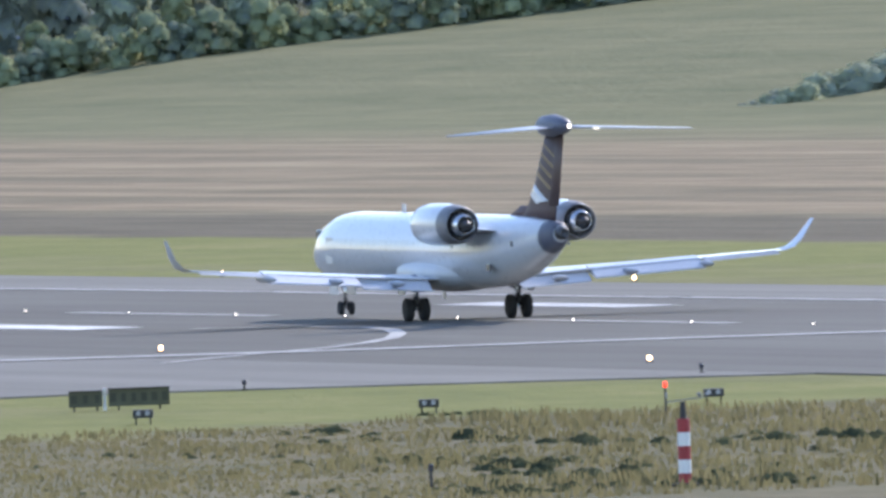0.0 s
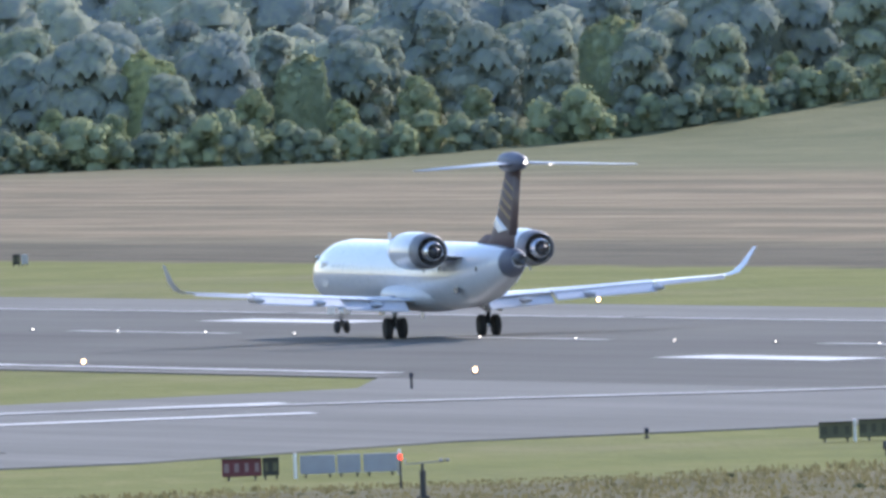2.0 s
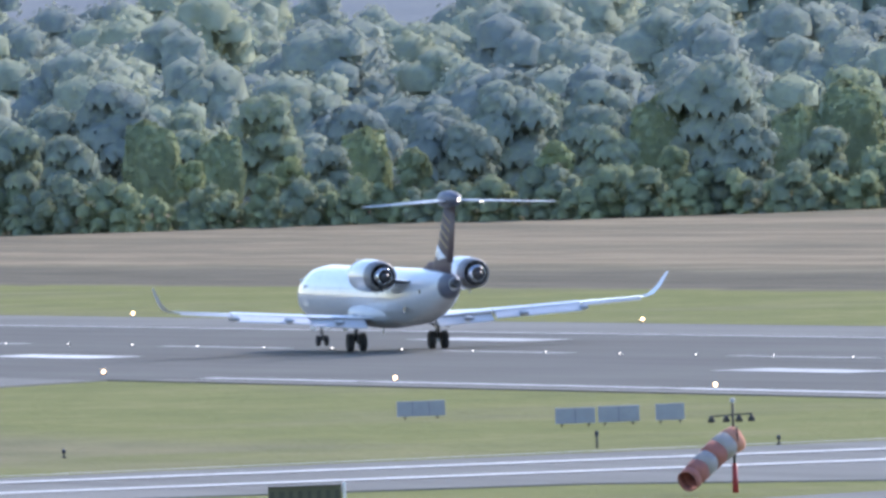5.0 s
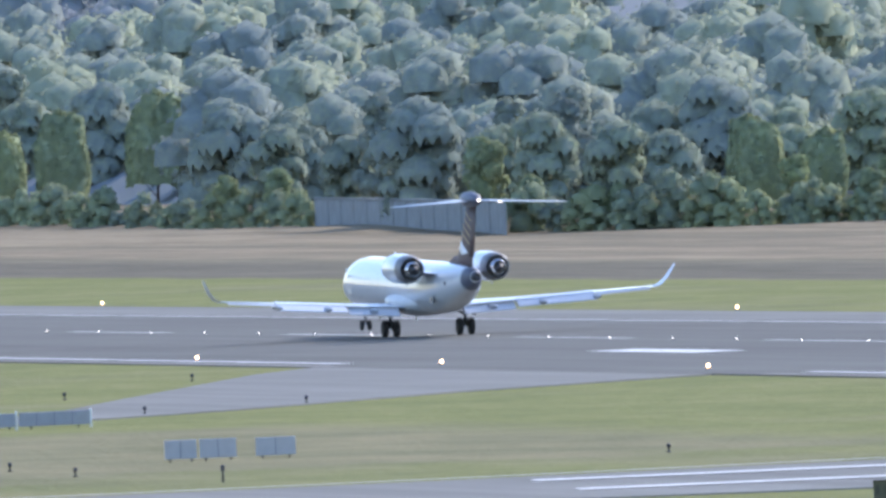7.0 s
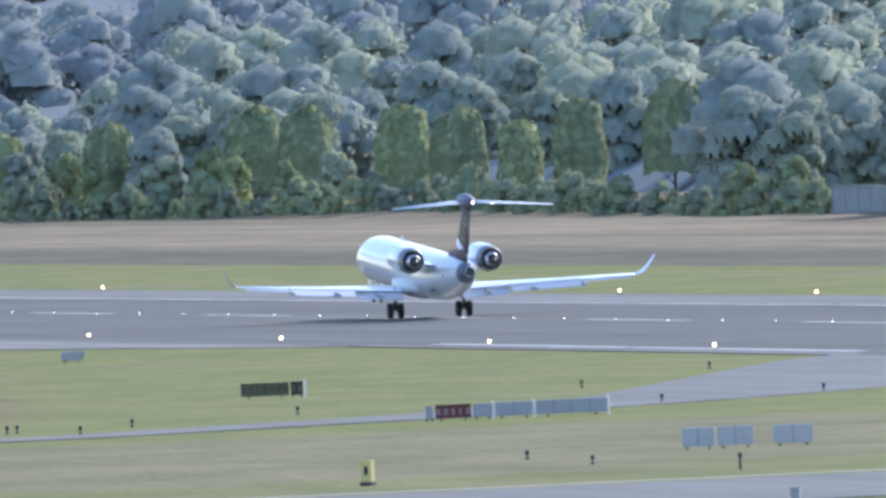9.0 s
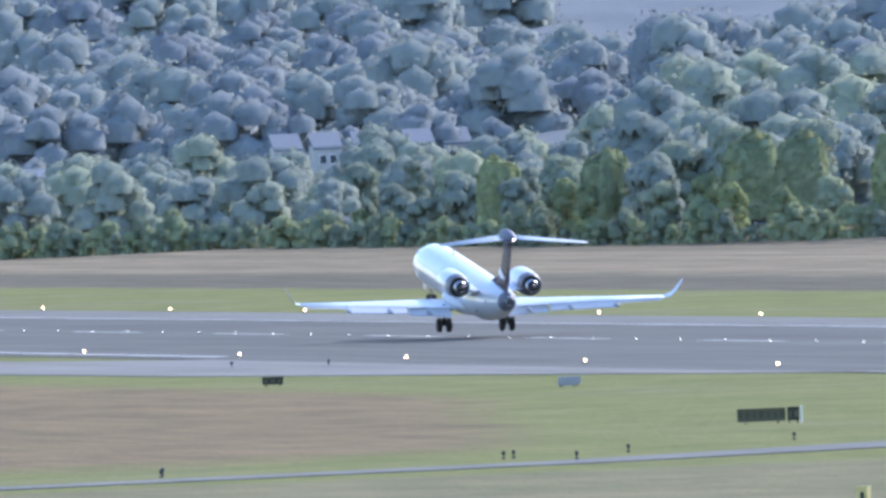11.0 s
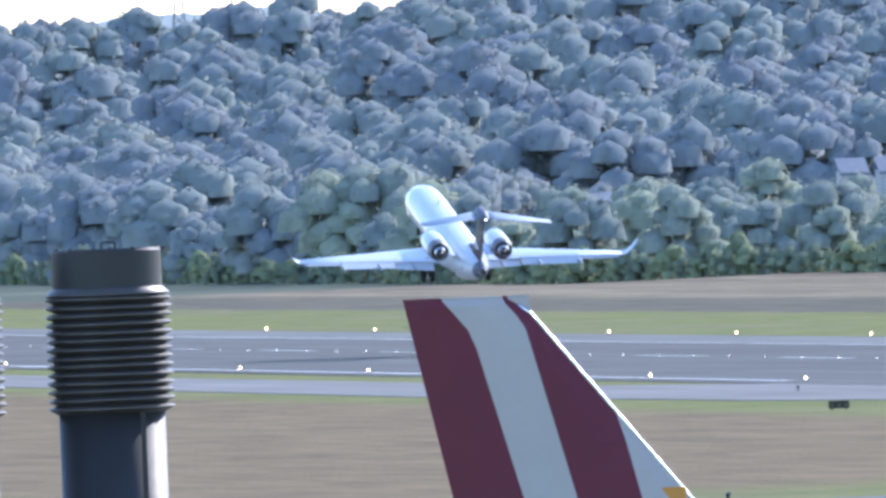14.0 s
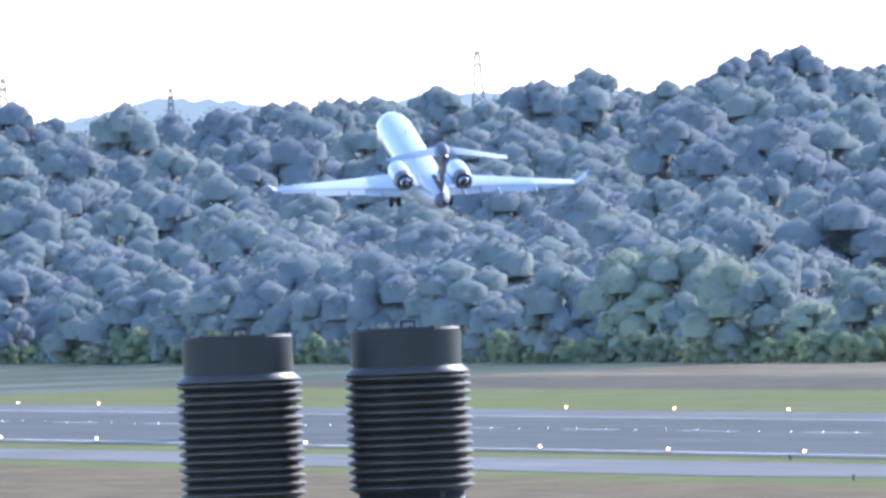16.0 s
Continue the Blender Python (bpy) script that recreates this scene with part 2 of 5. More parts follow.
M_HEDGE = leafage("hedge_foliage", (0.2, 0.235, 0.19), (0.31, 0.35, 0.2))
M_LEAFDARK = leafage("dense_dark_foliage", (0.25, 0.285, 0.255), (0.36, 0.395, 0.26))
M_LEAFLIGHT = leafage("light_green_foliage", (0.31, 0.355, 0.22), (0.46, 0.505, 0.25))
M_LEAFMID = leafage("hazed_wood_foliage", (0.27, 0.305, 0.28), (0.4, 0.43, 0.3))
M_LEAFFAR = leafage("hazed_far_foliage", (0.25, 0.27, 0.285), (0.305, 0.335, 0.3), 0.12)
# haze on the ridge: near-white base colour plus a faint warm glow
M_RIDGE = surface("hazed_glowing_ridge", (0.8, 0.8, 0.78), 1.0, var=0.05, scale=0.01)
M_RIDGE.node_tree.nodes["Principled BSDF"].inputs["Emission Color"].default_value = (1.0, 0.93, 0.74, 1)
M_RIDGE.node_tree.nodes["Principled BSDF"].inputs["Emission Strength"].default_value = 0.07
M_SCRUB = leafage("rough_green_scrub", (0.085, 0.1, 0.06), (0.145, 0.155, 0.085))
M_MAST = surface("weathered_galvanised_steel", (0.3, 0.31, 0.33), 0.6, 0.4)
M_BARK = surface("tree_bark", (0.09, 0.075, 0.06), 0.9, var=0.3, scale=3, bump=0.02)
M_ROOF = surface("pale_metal_roof", (0.2, 0.215, 0.24), 0.6, 0.1, var=0.1)
M_ROOFRED = surface("red_tile_roof", (0.25, 0.11, 0.075), 0.8, var=0.2, scale=2)
M_WALL = surface("rendered_house_wall", (0.5, 0.48, 0.44), 0.85, var=0.1, scale=1)
M_WALLGREY = surface("weathered_grey_concrete", (0.24, 0.26, 0.27), 0.9, var=0.2, scale=0.7)
M_WEED = foliage("dry_weed_stems", (0.18, 0.165, 0.085), (0.26, 0.22, 0.12), 0.55, 0.0)


# ---- mesh helpers ----
def mesh_of(name, bm, mat, smooth=False):
    me = bpy.data.meshes.new(name)
    bmesh.ops.recalc_face_normals(bm, faces=bm.faces[:])
    bm.to_mesh(me)
    bm.free()
    me.materials.append(mat)
    if smooth:
        me.polygons.foreach_set("use_smooth", [True] * len(me.polygons))
        me.update()
    return me


def part(name, bm, mat, parent=None, label="", smooth=False, at=None):
    ob = new(name, mesh_of(name, bm, mat, smooth))
    if parent:
        ob.parent = parent
    if at is not None:
        ob.matrix_basis = at
    if label:
        tagged(ob, label)
    return ob


def shared(name, me, parent, m):
    ob = new(name, me)
    ob.parent = parent
    ob.matrix_basis = m
    return ob


def empty(name, m=None):
    ob = new(name)
    ob.empty_display_size = 0.3
    if m is not None:
        ob.matrix_basis = m
    return ob


def add_box(bm, cx, cy, cz, sx, sy, sz, bevel=0.0):
    r = bmesh.ops.create_cube(bm, size=1.0, matrix=Matrix.Translation((cx, cy, cz)) @ Matrix.Diagonal((sx, sy, sz, 1)))
    if bevel:
        es = {e for v in r["verts"] for e in v.link_edges}
        bmesh.ops.bevel(bm, geom=list(es), offset=bevel, segments=2, affect="EDGES", profile=0.6)
    return bm


def boxed(*a, **k):
    return add_box(bmesh.new(), *a, **k)


def skin(bm, rings, caps=True):
    """Joins rings of points into one closed skin."""
    vs = [[bm.verts.new(p) for p in ring] for ring in rings]
    n = len(vs[0])
    for a, b in zip(vs, vs[1:]):
        for i in range(n):
            bm.faces.new((a[i], a[(i + 1) % n], b[(i + 1) % n], b[i]))
    if caps:
        bm.faces.new(vs[0][::-1])
        bm.faces.new(vs[-1])
    return bm


def lathe(profile, n=32, axis="y", centre=(0, 0, 0), bm=None, caps=True):
    """profile: (position along the axis, radius)."""
    bm = bm or bmesh.new()
    rings = []
    for p, r in profile:
        ring = []
        for i in range(n):
            a = 2 * math.pi * i / n
            u, v = r * math.cos(a), r * math.sin(a)
            q = (u, p, v) if axis == "y" else (u, v, p) if axis == "z" else (p, u, v)
            ring.append(Vector(q) + Vector(centre))
        rings.append(ring)
    return skin(bm, rings, caps)


def tube(bm, a, b, r0, r1=None, n=10):
    a, b = Vector(a), Vector(b)
    r1 = r0 if r1 is None else r1
    q = (b - a).to_track_quat("Z", "Y")
    rings = [[p + q @ Vector((r * math.cos(2 * math.pi * i / n), r * math.sin(2 * math.pi * i / n), 0)) for i in range(n)]
             for p, r in ((a, r0), (b, r1))]
    return skin(bm, rings)


def foil(le, chord, thick, span_axis, n=9):
    """An aerofoil ring: le is its leading point, the chord runs backwards (-y); thickness along z or x."""
    pts = []
    xs = [0.5 - 0.5 * math.cos(math.pi * i / (n - 1)) for i in range(n)]
    prof = [2.6 * (0.2969 * math.sqrt(x) - 0.126 * x - 0.3516 * x * x + 0.2843 * x ** 3 - 0.1036 * x ** 4) for x in xs]
    for x, t in list(zip(xs, prof))[:-1]:
        pts.append((x, t))
    for x, t in list(zip(xs, prof))[:0:-1]:
        pts.append((x, -t))
    out = []
    for x, t in pts:
        o = Vector((0, -x * chord, t * thick * chord)) if span_axis == "x" else Vector((t * thick * chord, -x * chord, 0))
        out.append(Vector(le) + o)
    return out


def wing_skin(sections, span_axis="x"):
    return skin(bmesh.new(), [foil(le, c, th, span_axis) for le, c, th in sections])


# ---- ground ----
def smooth(a, b, v):
    t = min(1.0, max(0.0, (v - a) / (b - a)))
    return t * t * (3 - 2 * t)


def wood_edge(az):
    """How far the edge of the woods lies in each direction from the terrace."""
    pts = ((5.0, 3450), (7.0, 3400), (8.6, 2800), (9.1, 2760), (9.75, 2640), (10.4, 2530), (11.1, 2330), (11.6, 2155), (12.0, 2140), (13.0, 2105),
           (14.2, 2090), (15.2, 2092), (16.5, 2098), (18.5, 2105), (22, 2150))
    if az <= pts[0][0]:
        return pts[0][1]
    for (a0, r0), (a1, r1) in zip(pts, pts[1:]):
        if az <= a1:
            return r0 + (r1 - r0) * (az - a0) / (a1 - a0)
    return pts[-1][1]


def hill_top(az):
    return 27.0 + 1.5 * smooth(7.2, 8.3, az) + 4.5 * smooth(7.9, 8.6, az) + 1.5 * smooth(8.5, 9.0, az) + 9.0 * smooth(8.9, 10.5, az)


def height(x, y):
    """The lie of the land: a flat airfield, a grassy rise and a wooded hill beyond."""
    if y < 1300:
        return 0.0
    rise = min(0.088 * max(0.0, x - 520) * smooth(515, 560, x) * smooth(1500, 1750, y) * smooth(2700, 2150, y), 14.0)
    az, r = math.degrees(math.atan2(x, y)), math.hypot(x, y)
    d = max(0.0, (min(r, 4650) - wood_edge(az)) / (4650 - wood_edge(az)))
    hill = d ** 1.15 * hill_top(az) * smooth(3.0, 6.0, az)
    hill += 1.3 * noise.noise((x / 230, y / 230, 3)) * smooth(0.02, 0.2, d)
    return max(rise, hill + rise * 0.9)


def make_ground():
    bm = bmesh.new()
    xs = [-4500, -1500, -500, 0] + [60 + 30 * i for i in range(15)] + [500 + 20 * i for i in range(40)] + [1350, 1500, 1800, 2400, 3500, 4800]
    ys = [-4500, -1500, -400, 0, 400, 800, 1200] + [1400 + 50 * i for i in range(70)] + [4950, 5600, 7000]
    grid = [[bm.verts.new((x, y, height(x, y))) for x in xs] for y in ys]
    for r0, r1 in zip(grid, grid[1:]):
        for i in range(len(xs) - 1):
            bm.faces.new((r0[i], r0[i + 1], r1[i + 1], r1[i]))
    g = part("ground", bm, M_GROUND, smooth=True)
    tagged(g, "airfield grassland, mown green and dry tan, rising to a hill", "ground", kind="structure")


def slab(name, outline, z, mat, label, category):
    """A thin paved sheet with an edge, from its plan outline."""
    bm = bmesh.new()
    low = [bm.verts.new((x, y, -0.15)) for x, y in outline]
    top = [bm.verts.new((x, y, z)) for x, y in outline]
    bm.faces.new(top)
    n = len(outline)
    for i in range(n):
        bm.faces.new((low[i], low[(i + 1) % n], top[(i + 1) % n], top[i]))
    ob = part(name, bm, mat)
    return tagged(ob, label, category, kind="structure")


def strip(points, width, z=0.075):
    """A painted line along a path of plan points."""
    bm = bmesh.new()
    left, right = [], []
    for i, p in enumerate(points):
        a, b = points[max(0, i - 1)], points[min(len(points) - 1, i + 1)]
        d = (Vector(b) - Vector(a)).normalized()
        nrm = Vector((-d.y, d.x)) * width / 2
        left.append(bm.verts.new((p[0] + nrm.x, p[1] + nrm.y, z)))
        right.append(bm.verts.new((p[0] - nrm.x, p[1] - nrm.y, z)))
    for i in range(len(points) - 1):
        bm.faces.new((left[i], left[i + 1], right[i + 1], right[i]))
    return bm


def make_pavement():
    runway = slab("runway", [(268.5, -300), (324, -300), (324, 3100), (268.5, 3100)], 0.05, M_ASPHALT,
                  "dark grey asphalt runway with rubber streaks and white lines", "runway")
    slab("crossing_taxiway", [(60, 963), (60, 1008), (205, 1007), (246, 1012), (262, 1018), (268.5, 1040), (268.5, 889), (258, 899), (249, 906),
                              (236, 905), (222, 890), (197, 888), (197, 905), (212, 906), (224, 916), (226, 928), (218, 948), (198, 957.5)], 0.046, M_TAXI,
         "grey asphalt taxiway joining the runway at right angles", "taxiway")
    slab("exit_taxiway", [(268.5, 1262), (268.5, 1352), (262, 1334), (242, 1264), (232, 1228), (221, 1211), (204, 1194), (150, 1182), (150, 1174),
                          (205, 1184), (223, 1197), (238, 1216), (253, 1242)], 0.046, M_TAXI,
         "pale grey curved exit taxiway between grass", "taxiway")
    slab("far_exit_taxiway", [(268.5, 1480), (268.5, 1690), (263, 1725), (259, 2300), (255, 3000), (249, 3000), (249, 1700), (253, 1600), (262, 1530)], 0.046, M_CONCRETE,
         "pale concrete exit taxiway beside the runway", "taxiway")
    part("shoulder", strip([(269.3, 1042), (269.3, 1255)], 1.3, 0.056), M_CONCRETE, runway, "dusty pale shoulder")
    part("shoulder", strip([(269.3, 1350), (269.3, 1480)], 1.3, 0.056), M_CONCRETE, runway, "dusty pale shoulder")
    part("shoulder", strip([(318.8, -200), (318.8, 3000)], 9.5, 0.056), M_TAXI, runway, "lighter grey far shoulder")
    # painted lines, each a part of the runway
    for x, lab in ((271.2, "white edge line"), (313.0, "white edge line")):
        for y0, y1 in (((300, 880), (1048, 1255), (1358, 1470), (1700, 2900)) if x < 290 else ((300, 2900),)):
            y = y0
            while y < y1:
                e = min(y + 58, y1)
                part("edge_line", strip([(x, y), (x, e - 1.2)], 0.95), (M_PAINT if int(y / 58) % 3 == 1 else M_WORNPAINT) if x < 290 else M_FADED, runway, lab)
                y = e
    for k in range(-6, 40):
        y = 870 + 60 * k
        if 300 < y < 2900:
            part("centre_line", strip([(296.0, y), (296.0, y + 28)], 0.8), M_FADED, runway, "white centre line dash")
    for k in range(-1, 3):
        for x in (285.6, 306.4):
            part("touchdown_bar", strip([(x, 1035 + 152.5 * k), (x, 1060 + 152.5 * k)], 2.6), M_PAINT if (k + int(x > 300)) % 2 == 0 else M_WORNPAINT, runway, "worn white touchdown bar")
    part("lead_off_line", strip([(266, 957), (271, 965.5), (276, 973), (280, 981), (283.2, 989), (286, 998), (288.3, 1007), (289.4, 1014), (289, 1021), (286.5, 1027)], 0.6), M_FADED, runway, "worn curved lead-off line")
    part("taxi_line", strip([(240, 995), (250, 988), (258, 982), (265, 975), (274, 968), (285, 964), (296, 957)], 3.0, 0.079), M_FADED, runway, "faded taxi guide line")
    part("crossing_bar", strip([(205.5, 996.5), (252.4, 991)], 3.4), M_PAINT, runway, "broad white bar")
    part("crossing_bar", strip([(202.5, 974.5), (247.6, 968)], 3.4), M_PAINT, runway, "broad white bar")
    part("shoulder_line", strip([(60, 1010.5), (205, 1009.5), (246, 1015)], 1.2, 0.07), M_FADED, runway, "faded shoulder line")


make_ground()
make_pavement()


# ---- airliner taking off ----
def wheel(parent, x, y, z, r, w, name="wheel"):
    t = part(name, lathe([(-w / 2, r * 0.72), (-w / 2, r * 0.9), (-w * 0.36, r), (w * 0.36, r), (w / 2, r * 0.9), (w / 2, r * 0.72)], 22, "x", (x, y, z)),
             M_TYRE, parent, "black rubber tyre", True)
    part("rim", lathe([(-w * 0.42, r * 0.2), (-w * 0.4, r * 0.7), (w * 0.4, r * 0.7), (w * 0.42, r * 0.2)], 16, "x", (x, y, z)), M_METAL, t, "metal wheel rim", True)
    return t


def fuselage_bm(stations, n=36):
    return skin(bmesh.new(), [[(rx * math.cos(2 * math.pi * i / n), y, zc + rz * math.sin(2 * math.pi * i / n)) for i in range(n)] for y, rx, rz, zc in stations])


def make_jet():
    jet = empty("airliner")
    tagged(jet, "white twin-engined regional jet taking off, brown and gold tail", "airplane")
    st = [(18.7, 0.05, 0.05, 2.12), (18.5, 0.3, 0.28, 2.14), (18.0, 0.6, 0.55, 2.18), (17.2, 0.9, 0.86, 2.26), (16.2, 1.13, 1.15, 2.4), (15.0, 1.28, 1.3, 2.48),
          (13.6, 1.345, 1.345, 2.52), (5, 1.345, 1.345, 2.52), (-3.5, 1.345, 1.345, 2.52), (-5.5, 1.3, 1.29, 2.57), (-7.5, 1.16, 1.14, 2.7), (-9.5, 0.9, 0.9, 2.9),
          (-11.2, 0.58, 0.62, 3.08), (-12.1, 0.36, 0.42, 3.2), (-12.5, 0.22, 0.26, 3.24)]
    body = part("fuselage", fuselage_bm(st), M_WHITE, jet, "glossy white fuselage", True)
    part("tail_cone", lathe([(-12.46, 0.27), (-12.8, 0.22), (-13.0, 0.16), (-12.9, 0.1)], 20, "y", (0, 0, 3.24)), M_DARKMETAL, body, "dark exhaust of the auxiliary unit", True)
    # rear pressure bay in grey, oval like the tail
    part("tail_shroud", fuselage_bm([(-11.35, 0.57, 0.61, 3.1), (-11.6, 0.51, 0.56, 3.13), (-12.15, 0.38, 0.44, 3.2), (-12.4, 0.25, 0.3, 3.24)]), M_TAILGREY, body, "slate grey tail cone", True)
    bm = bmesh.new()
    bmesh.ops.create_uvsphere(bm, u_segments=28, v_segments=16, radius=1.0, matrix=Matrix.Translation((0, 1.6, 1.72)) @ Matrix.Diagonal((1.55, 5.6, 0.72, 1)))
    part("belly_fairing", bm, M_BELLY, jet, "smooth white belly fairing", True)
    # cabin windows and cockpit glass
    wm = mesh_of("window", lathe([(-0.01, 0.11), (0.008, 0.1)], 12, "x"), M_PANE)
    for s in (-1, 1):
        for i in range(26):
            shared("window", wm, body, pose(s * 1.31, 12.4 - 0.74 * i, 2.8, 0, -s * 12, 0) @ Matrix.Diagonal((1, 0.85, 1.25, 1)))
        part("cockpit_window", boxed(s * 0.62, 16.55, 3.02, 0.6, 0.5, 0.34, 0.08), M_WINDOW, body, "dark cockpit pane")
        part("door", boxed(s * 1.29, 13.7, 2.45, 0.04, 0.85, 1.0, 0.015), M_WHITE, body, "flush white cabin door")
    # wings with flaps, fairings and winglets
    for s in (-1, 1):
        wsec = [((s * 0.9, 4.6, 1.5), 5.6, 0.12), ((s * 1.6, 4.3, 1.52), 5.1, 0.12), ((s * 4.4, 2.5, 1.68), 3.5, 0.11), ((s * 8.0, 0.3, 1.93), 2.35, 0.1),
                ((s * 11.3, -1.75, 2.17), 1.35, 0.09)]
        w = part("wing", wing_skin(wsec), M_WHITE, jet, "white swept wing", True)
        part("winglet", wing_skin([((s * 11.28, -1.72, 2.17), 1.36, 0.09), ((s * 11.6, -1.95, 2.28), 1.2, 0.08), ((s * 11.9, -2.3, 2.6), 0.9, 0.07), ((s * 12.28, -3.0, 3.3), 0.42, 0.06)]),
             M_WHITE, w, "upturned pale winglet", True)
        for x0, x1, drop, lab in ((1.7, 4.35, 0.46, "lowered white inner flap"), (4.45, 8.3, 0.36, "lowered white outer flap")):
            def te(x):
                i = (abs(x) - 1.6) / 9.7
                return (-0.8 + 0.0 * i) if abs(x) < 4.4 else -1.0 - (abs(x) - 4.4) / 6.9 * 2.1
            bm = bmesh.new()
            rings = []
            for x in (x0, x1):
                z = 1.52 + (x - 1.6) * 0.067
                rings.append([(s * x, te(x) + 0.75, z + 0.1), (s * x, te(x) + 0.2, z + 0.03), (s * x, te(x) - 0.62, z - drop + 0.05), (s * x, te(x) - 0.64, z - drop), (s * x, te(x) + 0.5, z - 0.1)])
            skin(bm, rings)
            part("flap", bm, M_WHITE, w, lab)
        bm = bmesh.new()
        z9 = 1.52 + 7.9 * 0.067
        skin(bm, [[(s * 8.4, -2.05, 2.0), (s * 8.4, -2.62, 1.84), (s * 8.4, -2.05, 1.93)], [(s * 11.0, -2.85, 2.17), (s * 11.0, -3.3, 2.04), (s * 11.0, -2.85, 2.11)]])
        part("aileron", bm, M_GREY, w, "grey aileron")
        for x in (3.1, 5.6, 8.3):
            z = 1.42 + (x - 1.6) * 0.067
            part("flap_fairing", lathe([(1.2, 0.02), (0.7, 0.1), (-0.5, 0.13), (-1.3, 0.07), (-1.6, 0.02)], 10, "y", (s * x, -0.4 - 0.22 * x, z - 0.1)), M_GREY, w, "slim grey flap track fairing", True)
    # engines
    for s in (-1, 1):
        eng = part("engine", lathe([(-2.9, 0.56), (-2.82, 0.62), (-3.0, 0.7), (-3.7, 0.76), (-5.2, 0.77), (-6.4, 0.72), (-7.1, 0.64), (-7.12, 0.6), (-6.2, 0.6), (-4.0, 0.58), (-3.2, 0.54)], 36, "y",
                                   (s * 2.22, 0, 3.58), caps=False), M_WHITE, jet, "white engine nacelle", True)
        part("intake_lip", lathe([(-2.78, 0.6), (-2.74, 0.64), (-2.85, 0.685), (-3.05, 0.715), (-3.05, 0.7)], 36, "y", (s * 2.22, 0, 3.58), caps=False), M_METAL, eng, "polished intake lip", True)
        part("reverser_ring", lathe([(-6.35, 0.735), (-6.9, 0.69), (-7.3, 0.62), (-7.32, 0.585), (-6.6, 0.57)], 36, "y", (s * 2.22, 0, 3.58), caps=False), M_NOZZLE, eng, "dark thrust reverser edge", True)
        part("core_nozzle", lathe([(-5.8, 0.5), (-7.2, 0.43), (-7.75, 0.34), (-7.76, 0.31), (-7.0, 0.3)], 30, "y", (s * 2.22, 0, 3.58), caps=False), M_METAL, eng, "bright metal core cowl", True)
        part("exhaust_plug", lathe([(-6.8, 0.3), (-7.6, 0.24), (-8.0, 0.13), (-8.15, 0.04)], 24, "y", (s * 2.22, 0, 3.58)), M_DARKMETAL, eng, "dark exhaust plug", True)
        part("fan_disc", lathe([(-4.2, 0.585), (-4.3, 0.585)], 30, "y", (s * 2.22, 0, 3.58)), M_DARKMETAL, eng, "dark fan disc")
        part("duct_back", lathe([(-6.0, 0.6), (-6.05, 0.6)], 30, "y", (s * 2.22, 0, 3.58)), M_NOZZLE, eng, "dark bypass duct")
        pyl = [((s * 0.9, -3.6, 3.3), 3.9, 0.1), ((s * 1.75, -4.0, 3.42), 3.5, 0.09)]
        part("engine_pylon", wing_skin(pyl), M_WHITE, jet, "white stub pylon", True)
        part("drain_mast", boxed(s * 2.22, -5.8, 2.76, 0.04, 0.2, 0.14), M_GREY, eng)
    # fin, tailplane
    fin = part("fin", wing_skin([((0, -7.2, 3.6), 4.6, 0.1), ((0, -8.2, 4.1), 3.8, 0.1), ((0, -9.5, 5.2), 2.8, 0.1), ((0, -11.0, 7.05), 1.9, 0.1)], "z"), M_TAILBROWN, jet, "dark brown fin with gold stripes", True)
    part("dorsal_fillet", wing_skin([((0, -5.4, 3.7), 3.2, 0.12), ((0, -7.4, 4.2), 1.6, 0.14)], "z"), M_TAILBROWN, fin, "", True)
    for k, (z0, z1, m, lab) in enumerate(((4.25, 4.85, M_WHITE, "white fin stripe"), (5.05, 5.22, M_TAILGOLD, "gold fin stripe"), (5.4, 5.55, M_TAILGOLD, "gold fin stripe"), (5.75, 5.9, M_TAILGOLD, "gold fin stripe"), (6.1, 6.22, M_TAILGOLD, "gold fin stripe"))):
        rings = []
        for z in (z0, z1):
            q = (z - 3.6) / 3.45
            rings.append(foil((0, -8.1 - 3.3 * q, z), 2.9 - 1.0 * q, 0.135, "z"))
        bm = skin(bmesh.new(), rings)
        for v in bm.verts:
            v.co.z += 0.35 * (v.co.y + 9.2 + 3.3 * (z0 - 3.6) / 3.45)
        part("stripe", bm, m, fin, lab, True)
    part("rudder", wing_skin([((0, -11.0, 4.2), 1.3, 0.2), ((0, -12.25, 6.9), 0.95, 0.17)], "z"), M_TAILBROWN, fin, "brown rudder", True)
    part("fin_bullet", lathe([(-9.9, 0.03), (-10.2, 0.2), (-10.9, 0.37), (-12.0, 0.42), (-13.2, 0.3), (-13.9, 0.06)], 20, "y", (0, 0, 7.12)), M_TAILGREY, fin, "grey bullet fairing", True)
    for s in (-1, 1):
        tp = part("tailplane", wing_skin([((s * 0.1, -10.5, 7.08), 2.5, 0.1), ((s * 1.0, -11.1, 7.05), 2.2, 0.1), ((s * 4.5, -13.4, 6.9), 1.1, 0.09)]), M_GREY, jet, "grey swept tailplane", True)
        part("elevator", wing_skin([((s * 0.4, -12.55, 7.06), 0.75, 0.14), ((s * 4.3, -14.1, 6.9), 0.4, 0.12)]), M_GREY, tp, "grey elevator", True)
    # undercarriage
    for s in (-1, 1):
        bm = bmesh.new()
        tube(bm, (s * 1.95, 0.0, 0.45), (s * 1.95, 0.1, 1.7), 0.11)
        tube(bm, (s * 1.95, 0.05, 1.0), (s * 1.1, 0.25, 1.6), 0.06)
        tube(bm, (s * 1.95, 0.05, 0.6), (s * 1.95, -0.5, 1.55), 0.045)
